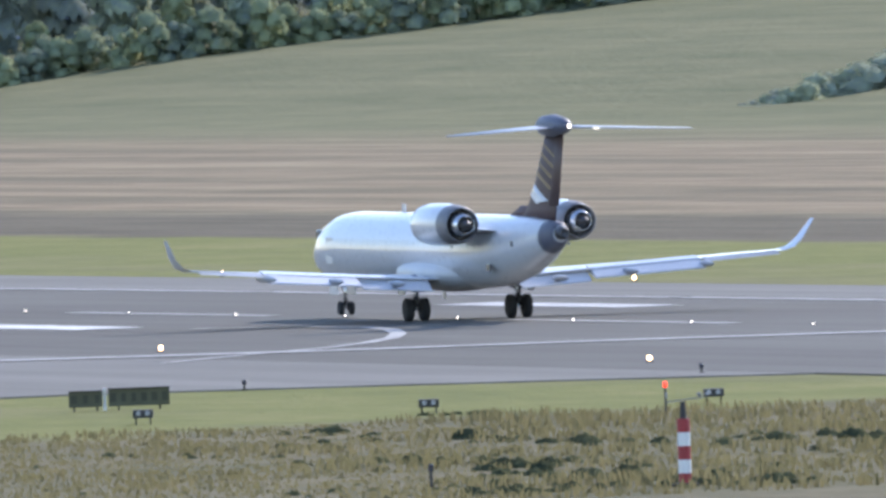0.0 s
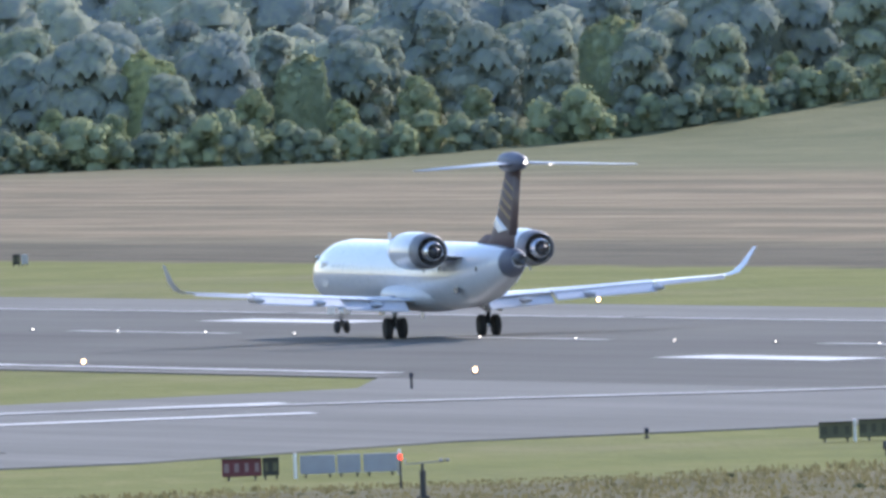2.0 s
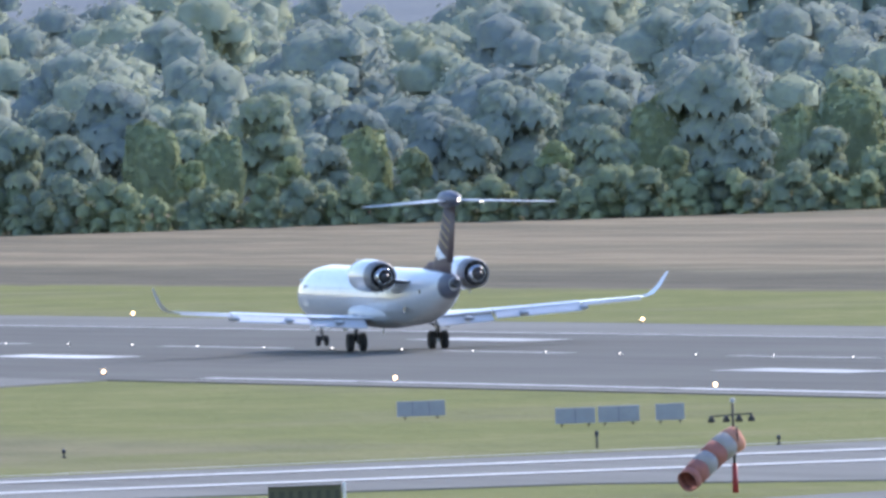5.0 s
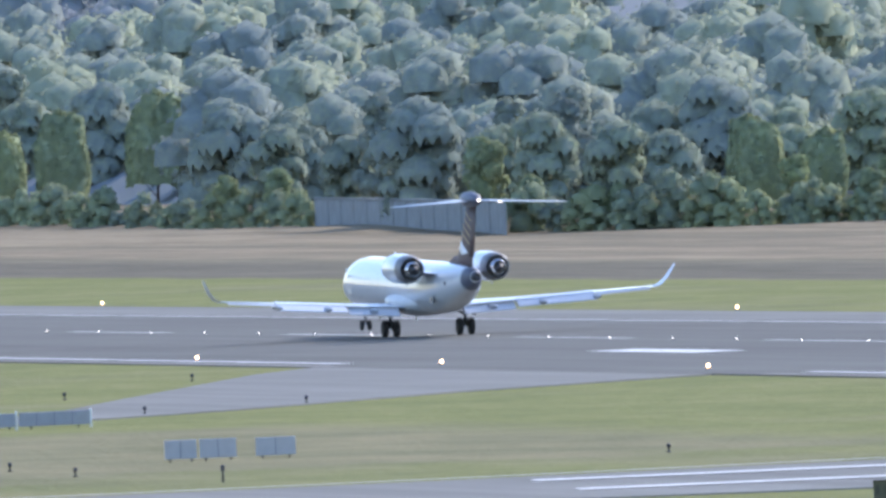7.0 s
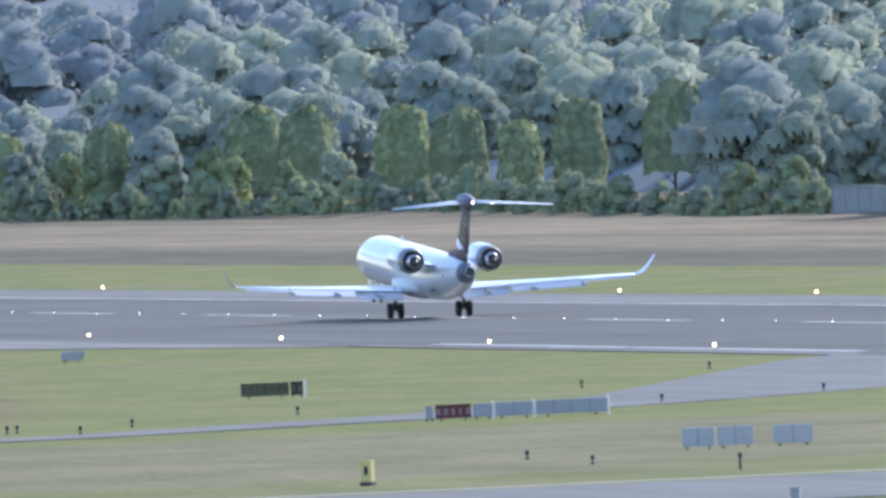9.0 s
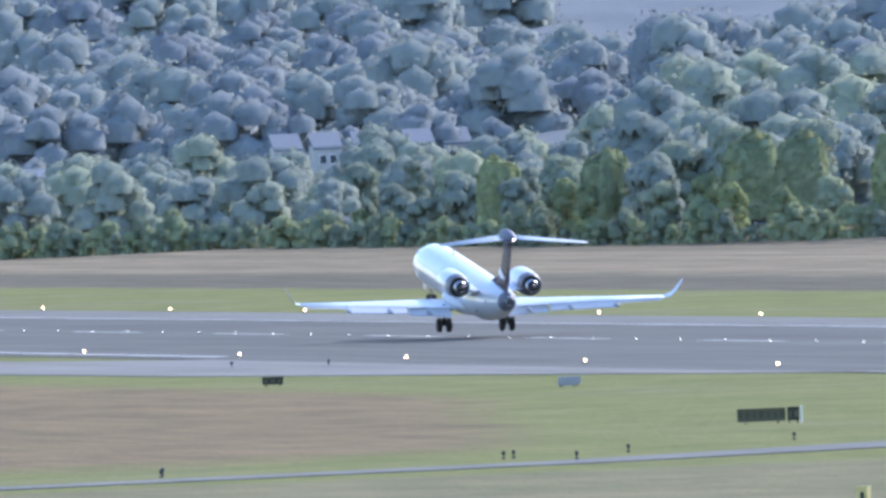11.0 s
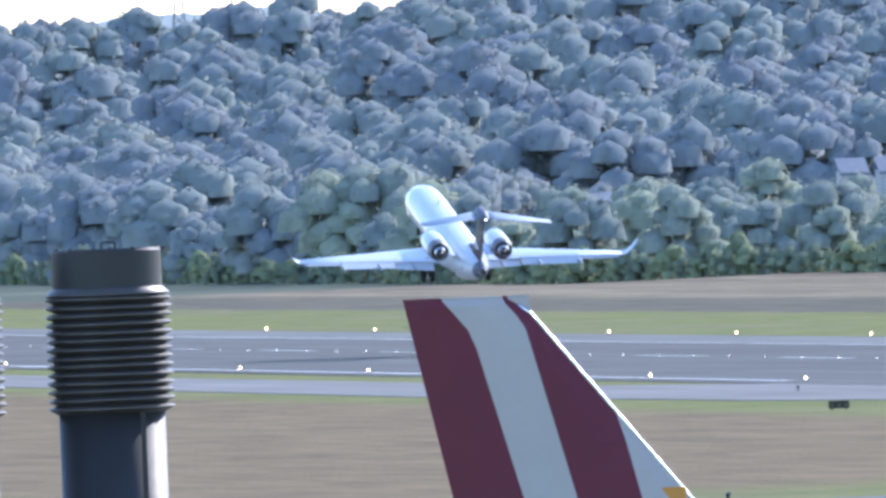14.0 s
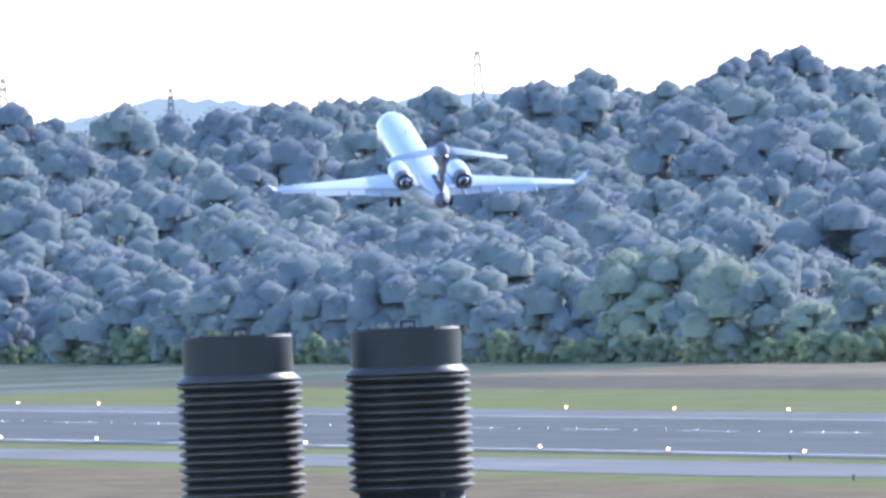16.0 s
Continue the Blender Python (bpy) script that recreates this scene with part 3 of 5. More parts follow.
        tube(bm, (s * 1.95 - 0.35, 0, 0.43), (s * 1.95 + 0.35, 0, 0.43), 0.07)
        leg = part("main_gear", bm, M_METAL, jet, "bright metal main gear leg", True)
        for o in (-0.3, 0.3):
            wheel(leg, s * 1.95 + o, 0, 0.43, 0.43, 0.27)
        part("gear_door", boxed(s * 2.45, 0.1, 1.3, 0.04, 0.9, 0.65, 0.015), M_WHITE, leg, "white gear door")
    bm = bmesh.new()
    tube(bm, (0, 16.2, 0.28), (0, 16.35, 1.6), 0.085)
    tube(bm, (0, 16.25, 0.7), (0, 17.2, 1.5), 0.05)
    tube(bm, (-0.24, 16.2, 0.26), (0.24, 16.2, 0.26), 0.05)
    leg = part("nose_gear", bm, M_METAL, jet, "bright metal nose gear leg", True)
    for o in (-0.2, 0.2):
        wheel(leg, o, 16.2, 0.26, 0.26, 0.16)
    for s in (-1, 1):
        part("gear_door", boxed(s * 0.34, 16.6, 0.98, 0.03, 1.1, 0.42, 0.01), M_WHITE, leg, "white nose gear door")
    # small things on the skin
    part("antenna", boxed(0, 8.0, 4.0, 0.04, 0.4, 0.32, 0.01), M_WHITE, body)
    part("antenna", boxed(0, 3.0, 0.88, 0.04, 0.35, 0.3, 0.01), M_WHITE, body)
    part("tail_lamp", lathe([(-13.95, 0.04), (-13.9, 0.07), (-13.8, 0.07)], 10, "y", (0, 0, 7.12)), M_LAMPW, fin, "small lit white tail lamp")
    # small glowing box at the bright spot by the tailplane root
    part("bright_spot", boxed(1.3, -12.95, 7.0, 0.2, 0.08, 0.06, 0.02), M_LAMPW, jet, "small glowing white spot under the tailplane")
    part("access_panel", boxed(-0.93, -9.2, 2.85, 0.05, 0.22, 0.2, 0.02), M_WINDOW, body, "dark vent")
    part("outflow_panel", boxed(-1.16, -6.9, 1.98, 0.05, 0.5, 0.28, 0.03), M_WINDOW, body, "dark vent panel")
    return jet


# seconds, place across the runway, along it, height, pitch, bank
JET_ROWS = [
    (0, 296.05, 1023.80, 0.05, 0.30, 0.25),
    (0.5, 296.07, 1051.20, 0.05, 0.31, 0.28),
    (1, 296.09, 1078.89, 0.05, 0.33, 0.31),
    (1.5, 296.11, 1107.44, 0.05, 0.34, 0.34),
    (2, 296.12, 1136.41, 0.05, 0.35, 0.38),
    (2.5, 296.14, 1166.48, 0.05, 0.36, 0.41),
    (3, 296.16, 1197.85, 0.05, 0.38, 0.44),
    (3.5, 296.18, 1229.88, 0.05, 0.39, 0.47),
    (4, 296.20, 1262.39, 0.05, 0.40, 0.50),
    (4.5, 296.25, 1294.71, 0.05, 0.43, 0.40),
    (5, 296.30, 1327.25, 0.05, 0.45, 0.30),
    (5.2, 296.28, 1340.15, 0.05, 0.44, 0.31),
    (7.5, 296.07, 1496.30, 0.07, 0.96, 0.46),
    (8, 296.02, 1532.59, 0.07, 1.09, 0.49),
    (8.5, 296.04, 1569.26, 0.07, 1.83, 0.52),
    (9, 296.10, 1605.95, 0.08, 3.00, 0.55),
    (9.2, 296.10, 1620.87, 0.07, 3.15, 0.60),
    (11.3, 296.05, 1781.14, 0.52, 6.55, 1.15),
    (11.5, 296.05, 1797.11, 0.60, 6.70, 1.20),
    (12, 296.02, 1836.39, 0.83, 7.70, 1.25),
    (12.5, 296.00, 1875.96, 1.22, 8.70, 1.30),
    (13, 295.98, 1917.30, 2.00, 9.73, 1.10),
    (13.5, 295.97, 1958.39, 3.53, 10.57, 0.90),
    (14, 295.95, 2000.04, 5.06, 11.50, 0.70),
    (14.5, 295.96, 2043.03, 7.11, 12.28, 0.75),
    (15, 295.98, 2085.78, 9.69, 12.75, 0.80),
    (15.5, 295.99, 2128.19, 12.88, 13.12, 0.85),
    (16, 296.00, 2168.68, 16.67, 13.40, 0.90),
]
jet = make_jet()


# ---- woods ----
rng = np.random.default_rng(7)


def ball_of(level):
    bm = bmesh.new()
    bmesh.ops.create_icosphere(bm, subdivisions=level, radius=1.0)
    v = np.array([p.co[:] for p in bm.verts])
    f = np.array([[p.index for p in q.verts] for q in bm.faces])
    bm.free()
    return v, f[v[f].mean(axis=1)[:, 2] > -0.25]


BALL = ball_of(2)
ROUGH_BALL = ball_of(1)
DOME = ball_of(3)
WAVES = np.random.default_rng(77).normal(size=(14, 3)) * np.array([[1.0 + 0.28 * i] for i in range(14)])


def unit_rows(a):
    return a / (np.linalg.norm(a, axis=1)[:, None] + 1e-9)


def corner_normals(v, f):
    """Soft normals of a skin of triangles, at its corners."""
    fn = np.cross(v[f[:, 1]] - v[f[:, 0]], v[f[:, 2]] - v[f[:, 0]])
    out = np.zeros_like(v)
    for i in range(3):
        np.add.at(out, f[:, i], fn)
    return unit_rows(out)


def sprays(g, p, nrm, leaf, jitter):
    """Small leafy sprays that lie on a crown and take its shading: corners, triangles, normals."""
    n = len(p)
    face = unit_rows(nrm + g.normal(size=(n, 3)) * jitter)
    t = unit_rows(np.cross(face, g.normal(size=(n, 3))))
    b = np.cross(face, t)
    sz = leaf * g.uniform(0.6, 1.3, n)[:, None]
    t, b = t * sz, b * sz * 0.8
    q = np.stack([p - t - b * 0.3, p + b * 0.9 - t * 0.15, p + t + b * 0.25, p - b], axis=1).reshape(-1, 3)
    i4 = np.arange(n)[:, None] * 4
    lit = unit_rows(0.6 * nrm + 0.4 * face + g.normal(size=(n, 3)) * 0.15)
    return q, np.concatenate([i4 + [0, 2, 1], i4 + [0, 3, 2]]), np.repeat(lit, 4, axis=0)


def puff_crown(leaves, height_m, width, base, leaf, seed, puffs=30, boxy=0.0, swell=0.3, upright=0.3):
    """One closed crown that swells into many rounded puffs, with leafy sprays over it."""
    g = np.random.default_rng(seed)
    d, f = DOME
    way = unit_rows(g.normal(size=(puffs, 3)) * np.array([1, 1, 0.8]) + np.array([0, 0, 0.25]))
    span = g.uniform(0.32, 0.62, puffs)
    lift = g.uniform(0.5, 1.0, puffs)
    ang = np.arccos(np.clip(d @ way.T, -1, 1))
    bulge = (lift * np.sqrt(np.clip(1 - (ang / span) ** 2, 0, 1))).max(axis=1)
    sway = np.sin(d @ WAVES.T * 3.0 + g.uniform(0, 6.28, 14)) @ np.linspace(0.03, 0.012, 14)
    flat = np.abs(d) / np.abs(d).max(axis=1)[:, None]
    box = 1 + boxy * (np.linalg.norm(flat, axis=1) - 1)
    r = (1 - swell + swell * bulge + sway) * box
    half = (height_m - base) / 2
    v = d * r[:, None] * np.array([width / 2, width / 2, half]) + np.array([0, 0, base + half])
    n = unit_rows(corner_normals(v, f) + np.array([0, 0, upright]))
    k = f[g.integers(len(f), size=leaves)]
    w = g.dirichlet((1, 1, 1), leaves)[:, :, None]
    p, pn = (v[k] * w).sum(axis=1), unit_rows((n[k] * w).sum(axis=1))
    q, qf, qn = sprays(g, p + pn * leaf * 0.3, pn, leaf, 0.35)
    v, f, n = np.concatenate([v, q]), np.concatenate([f, qf + len(v)]), np.concatenate([n, qn])
    v[:, 2] = np.maximum(v[:, 2], -0.3)
    return v, f, n, np.arange(len(f)) >= len(f) - len(qf)


def crown_mesh(leaves, height_m, width, base, leaf, seed, taper=0.0, lobes=16, jitter=0.3, bulk=0.86, ball=BALL):
    """A crown of uneven leafy lobes with many small sprays on them: corners, triangles, normals."""
    g = np.random.default_rng(seed)
    cen, rad = [], []
    for i in range(lobes):
        f = (i + g.uniform(0.0, 1.0)) / lobes
        z = base + (height_m - base) * (0.1 + 0.78 * f)
        reach = width / 2 * (1 - taper * f) * math.sqrt(max(0.06, 1 - (1.9 * f - 0.8) ** 2 * 0.8))
        a = i * 2.4 + g.uniform(-0.5, 0.5)
        d = reach * math.sqrt(g.uniform(0.05, 0.6))
        cen.append((d * math.cos(a), d * math.sin(a), z))
        rad.append(width * g.uniform(0.17, 0.27) * (1 - 0.35 * taper * f) * (1 + 0.35 * max(0, 10 - lobes) / 6))
    cen, rad = np.array(cen), np.array(rad)
    mid = np.array([0, 0, (height_m + base) / 2])
    verts, tris, nrms, n = [], [], [], 0
    for i in range(lobes):
        sway = np.sin(ball[0] @ WAVES.T * 1.6 + g.uniform(0, 6.28, 14)) @ np.linspace(0.06, 0.03, 14)
        v = cen[i] + ball[0] * (rad[i] * (bulk + sway * (0.3 if len(ball[0]) < 60 else 1.0)))[:, None] * np.array([1, 1, 0.9])
        verts.append(v)
        tris.append(ball[1] + n)
        nrms.append(unit_rows(corner_normals(v, ball[1]) + 0.35 * unit_rows(v - mid) + np.array([0, 0, 0.6])))
        n += len(v)
    k = g.choice(lobes, leaves, p=rad ** 2 / np.sum(rad ** 2))
    nrm = g.normal(size=(leaves, 3))
    nrm[:, 2] += 0.3
    nrm = unit_rows(nrm)
    p = cen[k] + nrm * (rad[k] * (0.98 - 0.16 * g.uniform(0, 1, leaves) ** 2 + 0.06 * g.normal(size=leaves).clip(-1, 2)))[:, None] * np.array([1, 1, 0.9])
    q, qf, qn = sprays(g, p, unit_rows(nrm + 0.35 * unit_rows(p - mid) + np.array([0, 0, 0.5])), leaf, jitter)
    v, f, nn = np.concatenate(verts + [q]), np.concatenate(tris + [qf + n]), np.concatenate(nrms + [qn])
    v[:, 2] = np.maximum(v[:, 2], -0.3)
    return v, f, nn, np.arange(len(f)) >= len(f) - len(qf)


def tri_mesh(name, v, f, mat, normals=None, tone=None, thin=None):
    me = bpy.data.meshes.new(name)
    n = len(f)
    me.vertices.add(len(v))
    me.vertices.foreach_set("co", v.reshape(-1).astype(np.float32))
    me.loops.add(3 * n)
    me.loops.foreach_set("vertex_index", f.reshape(-1).astype(np.int32))
    me.polygons.add(n)
    me.polygons.foreach_set("loop_start", np.arange(0, 3 * n, 3, dtype=np.int32))
    me.polygons.foreach_set("use_smooth", np.full(n, normals is not None))
    for m in mat if isinstance(mat, tuple) else (mat,):
        me.materials.append(m)
    if thin is not None:
        me.polygons.foreach_set("material_index", thin.astype(np.int32))
    me.update(calc_edges=True)
    if normals is not None:
        me.normals_split_custom_set_from_vertices(normals.astype(np.float32))
    if tone is not None:
        me.attributes.new("tone", "FLOAT", "POINT").data.foreach_set("value", tone.astype(np.float32))
    return me


def spray_mesh(name, parts, mat):
    v, f, n, thin = parts
    return tri_mesh(name, v, f, mat, n, None, thin)


def trunk_bm(h, base, r, seed):
    g = random.Random(seed)
    bm = bmesh.new()
    top = base + (h - base) * 0.55
    tube(bm, (0, 0, -0.4), (0.1, 0, base), r, r * 0.75, 8)
    tube(bm, (0.1, 0, base), (0.05, 0.1, top), r * 0.75, r * 0.3, 7)
    for i in range(4):
        a = g.uniform(0, 6.28)
        z = base + (top - base) * g.uniform(0.0, 0.6)
        tube(bm, (0.08, 0, z), (math.cos(a) * h * 0.17, math.sin(a) * h * 0.17, z + h * 0.18), r * 0.35, r * 0.1, 6)
    return bm


# kinds of tree: height, crown width, crown base, lobes, taper, foliage
KINDS = {
    "round_tree": (9.4, 6.8, 0.4, 17, 0.0, M_LEAF),
    "oval_tree": (9.2, 4.9, 0.5, 15, 0.1, M_LEAFLIGHT),
    "broad_tree": (10.4, 8.6, 0.4, 20, 0.05, M_LEAFDARK),
    "pointed_tree": (11.0, 5.4, 0.4, 16, 0.55, M_LEAFDARK),
    "young_tree": (7.0, 4.6, 0.3, 11, 0.2, M_LEAFLIGHT),
}
LABELS = {
    "round_tree": "round-crowned broadleaf tree in full green leaf",
    "oval_tree": "oval-crowned green tree at the airfield edge",
    "broad_tree": "broad dark green tree in a wood edge",
    "pointed_tree": "tall narrow dark green tree in a wood",
    "young_tree": "small light green tree before the wood",
}
tree_proto = {}


def tree(kind, x, y, scale, turn):
    m = pose(x, y, height(x, y), 0, 0, turn) @ Matrix.Scale(scale, 4)
    if kind not in tree_proto:
        h, w, base, lobes, taper, mat = KINDS[kind]
        t = empty(kind)
        part("trunk", trunk_bm(h, base, 0.17, len(kind)), M_BARK, t, "", True)
        if kind == "oval_tree":
            leafy = puff_crown(2200, h, w, base - 3.0, 0.2, 77, 60, 0.4, 0.16, 0.4)
        else:
            leafy = crown_mesh(1900, h, w, base, 0.19, len(kind) * 31, taper, lobes, 0.3)
        crown = new("crown", spray_mesh("crown", leafy, mat))
        crown.parent = t
        tagged(t, LABELS[kind], "tree", "trees of the wood edge")
        tree_proto[kind] = t
        t.matrix_basis = m
        return t
    o = copy_thing(tree_proto[kind], m)
    o.scale = (scale, scale, scale)
    return o


def at_bearing(az, r):
    return r * math.sin(radians(az)), r * math.cos(radians(az))


HOUSES = [(9.205, 2990, 1), (9.282, 3010, 1), (9.364, 3020, 1), (9.465, 3015, 1), (9.537, 3030, 1), (8.70, 3000, 2), (11.1, 2600, 3), (9.72, 3060, 1)]


def near_house(az, r):
    return any(abs(az - a) < (0.13 if k == 2 else 0.06) and d - {1: 45, 2: 40, 3: 110}[k] < r < d + 12 for a, d, k in HOUSES)


def make_woods():
    g = random.Random(11)
    count = 0
    # clipped oval trees in a row behind the hedge
    for az, r, s in ((10.408, 2545, 1.03), (10.516, 2530, 0.98), (10.637, 2515, 0.8), (10.754, 2500, 0.96), (10.942, 2470, 1.08), (9.829, 2640, 0.95), (9.62, 2680, 0.9)):
        tree("oval_tree", *at_bearing(az, r), s, g.uniform(0, 360))
        count += 1
    # the first ranks of the wood edge
    for rank, (back, gap, kinds) in enumerate(((9, 5.0, ("young_tree", "young_tree", "round_tree")), (22, 5.0, ("round_tree", "broad_tree", "oval_tree", "young_tree")),
                                               (42, 5.6, ("broad_tree", "round_tree", "pointed_tree")), (66, 6.0, ("broad_tree", "pointed_tree", "round_tree")))):
        az = 6.9 + 0.03 * rank
        while az < 17.9:
            r = wood_edge(az) + back + g.uniform(-5, 5)
            step = gap / r * 57.3 * g.uniform(0.75, 1.3)
            row = 10.3 < az < 11.05
            if row and rank > 1:
                r += 85
            skip = az < 9.3 or (11.24 < az < 11.63 and rank == 0) or (row and rank < 2) or near_house(az, r) or g.random() < 0.08
            if not skip:
                k = g.choice(kinds)
                s = g.uniform(0.72, 1.08) * (0.8 if rank == 0 else 1) * (0.85 if 8.3 < az < 9.75 else 1)
                tree(k, *at_bearing(az, r), s, g.uniform(0, 360))
                count += 1
            az += step
    return count


def joined_crowns(name, places, templates, mat, label, category):
    """Crowns beyond counting, as one mesh."""
    g = np.random.default_rng(5)
    out, faces, turned, tones, thins, n = [], [], [], [], [], 0
    for x, y, z, s, sz in places:
        v, f, nrm, thin = templates[g.integers(len(templates))]
        a = g.uniform(0, 2 * math.pi)
        c, sn = math.cos(a), math.sin(a)
        turn = np.array([[c, sn, 0], [-sn, c, 0], [0, 0, 1]])
        out.append((v * np.array([s, s, s * sz])) @ turn + np.array([x, y, z]))
        turned.append(nrm @ turn)
        tones.append(np.full(len(v), g.uniform(0, 1)))
        faces.append(f + n)
        thins.append(thin)
        n += len(v)
    ob = new(name, tri_mesh(name, np.concatenate(out), np.concatenate(faces), mat, np.concatenate(turned), np.concatenate(tones), np.concatenate(thins)))
    return tagged(ob, label, category, kind="stuff")


def make_far_woods():
    g = random.Random(23)
    temps = [crown_mesh(620, 9.5, 9.0, 0.3, 0.23, 100 + i, 0.1 * (i % 3), 13, 0.35, 0.88, ROUGH_BALL) for i in range(7)]
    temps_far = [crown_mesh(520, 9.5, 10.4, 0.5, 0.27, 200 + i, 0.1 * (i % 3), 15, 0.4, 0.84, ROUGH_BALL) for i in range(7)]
    near, far = [], []
    r_off = 24.0
    while r_off < 2350:
        gap = 7.8 + 0.0022 * r_off
        az = 6.5
        while az < 18.0:
            e = wood_edge(az)
            r = e + (4600 - e) * r_off / 2350 + g.uniform(-10, 10)
            step = gap / r * 57.3 * g.uniform(0.7, 1.35)
            low = 0.72 if (8.4 < az < 9.9 and r < 3030) else 1.0
            if not (az > 11.8 and r > 2780) and not (az > 9.7 and r > 3350) and not ((r_off < 84 or (10.3 < az < 11.05 and r - e < 165)) and az > 9.3) and not near_house(az, r) and r < 4640 and not (r < 3900 and g.random() < 0.05):
                x, y = at_bearing(az, r)
                s = (0.7 + 0.7 * g.random() ** 2) * low * (0.95 if r > 4300 else 1.0)
                (near if r < 3000 else far).append((x, y, height(x, y) - 0.6, s, g.uniform(0.8, 1.05)))
            az += step
        r_off += 12 + 0.028 * r_off
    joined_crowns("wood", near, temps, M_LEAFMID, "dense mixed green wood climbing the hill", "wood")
    joined_crowns("hill_wood", far, temps_far, M_LEAFFAR, "blue-green wood covering the hill, haze put into its colour", "wood")


def make_ridge():
    """The last rise before the horizon, with the uneven tops of its woods."""
    bm = bmesh.new()
    lo, hi, back = [], [], []
    for i in range(900):
        az = 4.0 + i * 0.008
        x, y = at_bearing(az, 4860)
        z = 34.6 + 3.0 * noise.noise((az * 4.3, 0.3, 1)) + 1.2 * abs(noise.noise((az * 9, 2.3, 1))) + 0.7 * noise.noise((az * 40, 5.0, 1))
        lo.append(bm.verts.new((x, y, 0)))
        hi.append(bm.verts.new((x, y, z)))
        bx, by = at_bearing(az, 4960)
        back.append(bm.verts.new((bx, by, z - 8)))
    for i in range(899):
        bm.faces.new((lo[i], lo[i + 1], hi[i + 1], hi[i]))
        bm.faces.new((hi[i], hi[i + 1], back[i + 1], back[i]))
    # its material glows faintly to stand in for the haze before it
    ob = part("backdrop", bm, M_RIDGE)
    tagged(ob, "wooded ridge on the horizon, haze painted in as pale colour and faint glow", "ridge", kind="structure")


def make_hedge():
    temps = [crown_mesh(330, 3.7, 3.6, -0.3, 0.18, 300 + i, 0.0, 8, 0.35, 0.88, ROUGH_BALL) for i in range(5)]
    g = random.Random(3)
    places = []
    az = 6.3
    while az < 18.0:
        r = wood_edge(az) + g.uniform(-2, 4)
        x, y = at_bearing(az, r)
        low = 1.0
        if not 11.24 < az < 11.63:
            places.append((x, y, height(x, y) - 0.3, g.uniform(0.55, 1.12) * low, g.uniform(0.85, 1.15)))
        az += 1.2 / r * 57.3 * g.uniform(0.7, 1.2)
    joined_crowns("hedge", places, temps, M_HEDGE, "unclipped green hedge along the airfield edge", "hedge")


def make_dark_thicket():
    temps = [crown_mesh(300, 2.2, 4.2, -0.4, 0.2, 700 + i, 0.0, 8, 0.3, 0.9, ROUGH_BALL) for i in range(3)]
    g = random.Random(4)
    places = []
    for i in range(46):
        az = 16.66 + 0.014 * i + g.uniform(-0.01, 0.01)
        x, y = at_bearing(az, 1862 + 30 * (az - 16.7) + g.uniform(-4, 4))
        places.append((x, y, height(x, y) - 0.5, (0.35 + 0.75 * smooth(16.64, 16.95, az)) * g.uniform(0.8, 1.2), 0.8))
    joined_crowns("thicket", places, temps, M_LEAFDARK, "low dark thicket on the grassy rise", "thicket")


def house(az, r, kind):
    x, y = at_bearing(az, r)
    z = height(x, y)
    top = {1: 16.457 - r * 0.00190, 2: 16.457 - r * 0.00275, 3: 9.4}[kind]
    w, dp, rh = {1: (3.1, 5.0, 1.6), 2: (9.5, 5.0, 1.0), 3: (6.4, 7.0, 3.4)}[kind]
    wall_h = max(2.2, top - z - rh)
    hs = empty("house", pose(x, y, z - 0.2, 0, 0, -az + 14 * (kind == 1) - 8))
    names = {1: "small house with a pale sloping roof among trees", 2: "long low building with a pale roof in the wood", 3: "gabled house with white eaves behind the trees"}
    tagged(hs, names[kind], "house", "houses on the wooded hill" if kind == 1 else "")
    part("wall", boxed(0, 0, (wall_h + 0.2) / 2, w * 0.94, dp * 0.94, wall_h + 0.2), M_WALL, hs)
    bm = bmesh.new()
    if kind == 3:
        pr = [(-w / 2, wall_h), (0, wall_h + rh), (w / 2, wall_h), (w / 2 - 0.25, wall_h - 0.05), (0, wall_h + rh - 0.3), (-w / 2 + 0.25, wall_h - 0.05)]
        skin(bm, [[(px, py, pz) for px, pz in pr] for py in (-dp / 2, dp / 2)])
        gab = bmesh.new()
        vs = [(-w / 2 + 0.3, wall_h), (w / 2 - 0.3, wall_h), (0, wall_h + rh - 0.35)]
        skin(gab, [[(px, py, pz) for px, pz in vs] for py in (-dp / 2 + 0.4, dp / 2 - 0.4)])
        part("gable", gab, M_ROOFRED, hs, "dark boarded gable")
        for s in (-1, 1):
            fb = bmesh.new()
            tube(fb, (s * w / 2, -dp / 2 - 0.06, wall_h), (0, -dp / 2 - 0.06, wall_h + rh), 0.11, 0.11, 6)
            part("eaves_board", fb, M_POSTWHITE, hs, "white eaves board")
    else:
        pr = [(-dp / 2, wall_h), (dp / 2, wall_h + rh), (dp / 2, wall_h + rh - 0.2), (-dp / 2, wall_h - 0.2)]
        skin(bm, [[(px, py, pz) for py, pz in pr] for px in (-w / 2, w / 2)])
    part("roof", bm, M_ROOFRED if kind == 3 else M_ROOF, hs, "pale roof" if kind != 3 else "red-brown tiled roof")
    for i in range(2 if kind == 1 else 5):
        wx = (i - (0.5 if kind == 1 else 2)) * w / (3 if kind == 1 else 5.5)
        wd = part("window", boxed(wx, -dp * 0.47 - 0.02, wall_h - 1.2, 0.8, 0.08, 1.0), M_POSTWHITE, hs)
        part("pane", boxed(wx, -dp * 0.47 - 0.07, wall_h - 1.2, 0.64, 0.04, 0.84), M_WINDOW, wd)


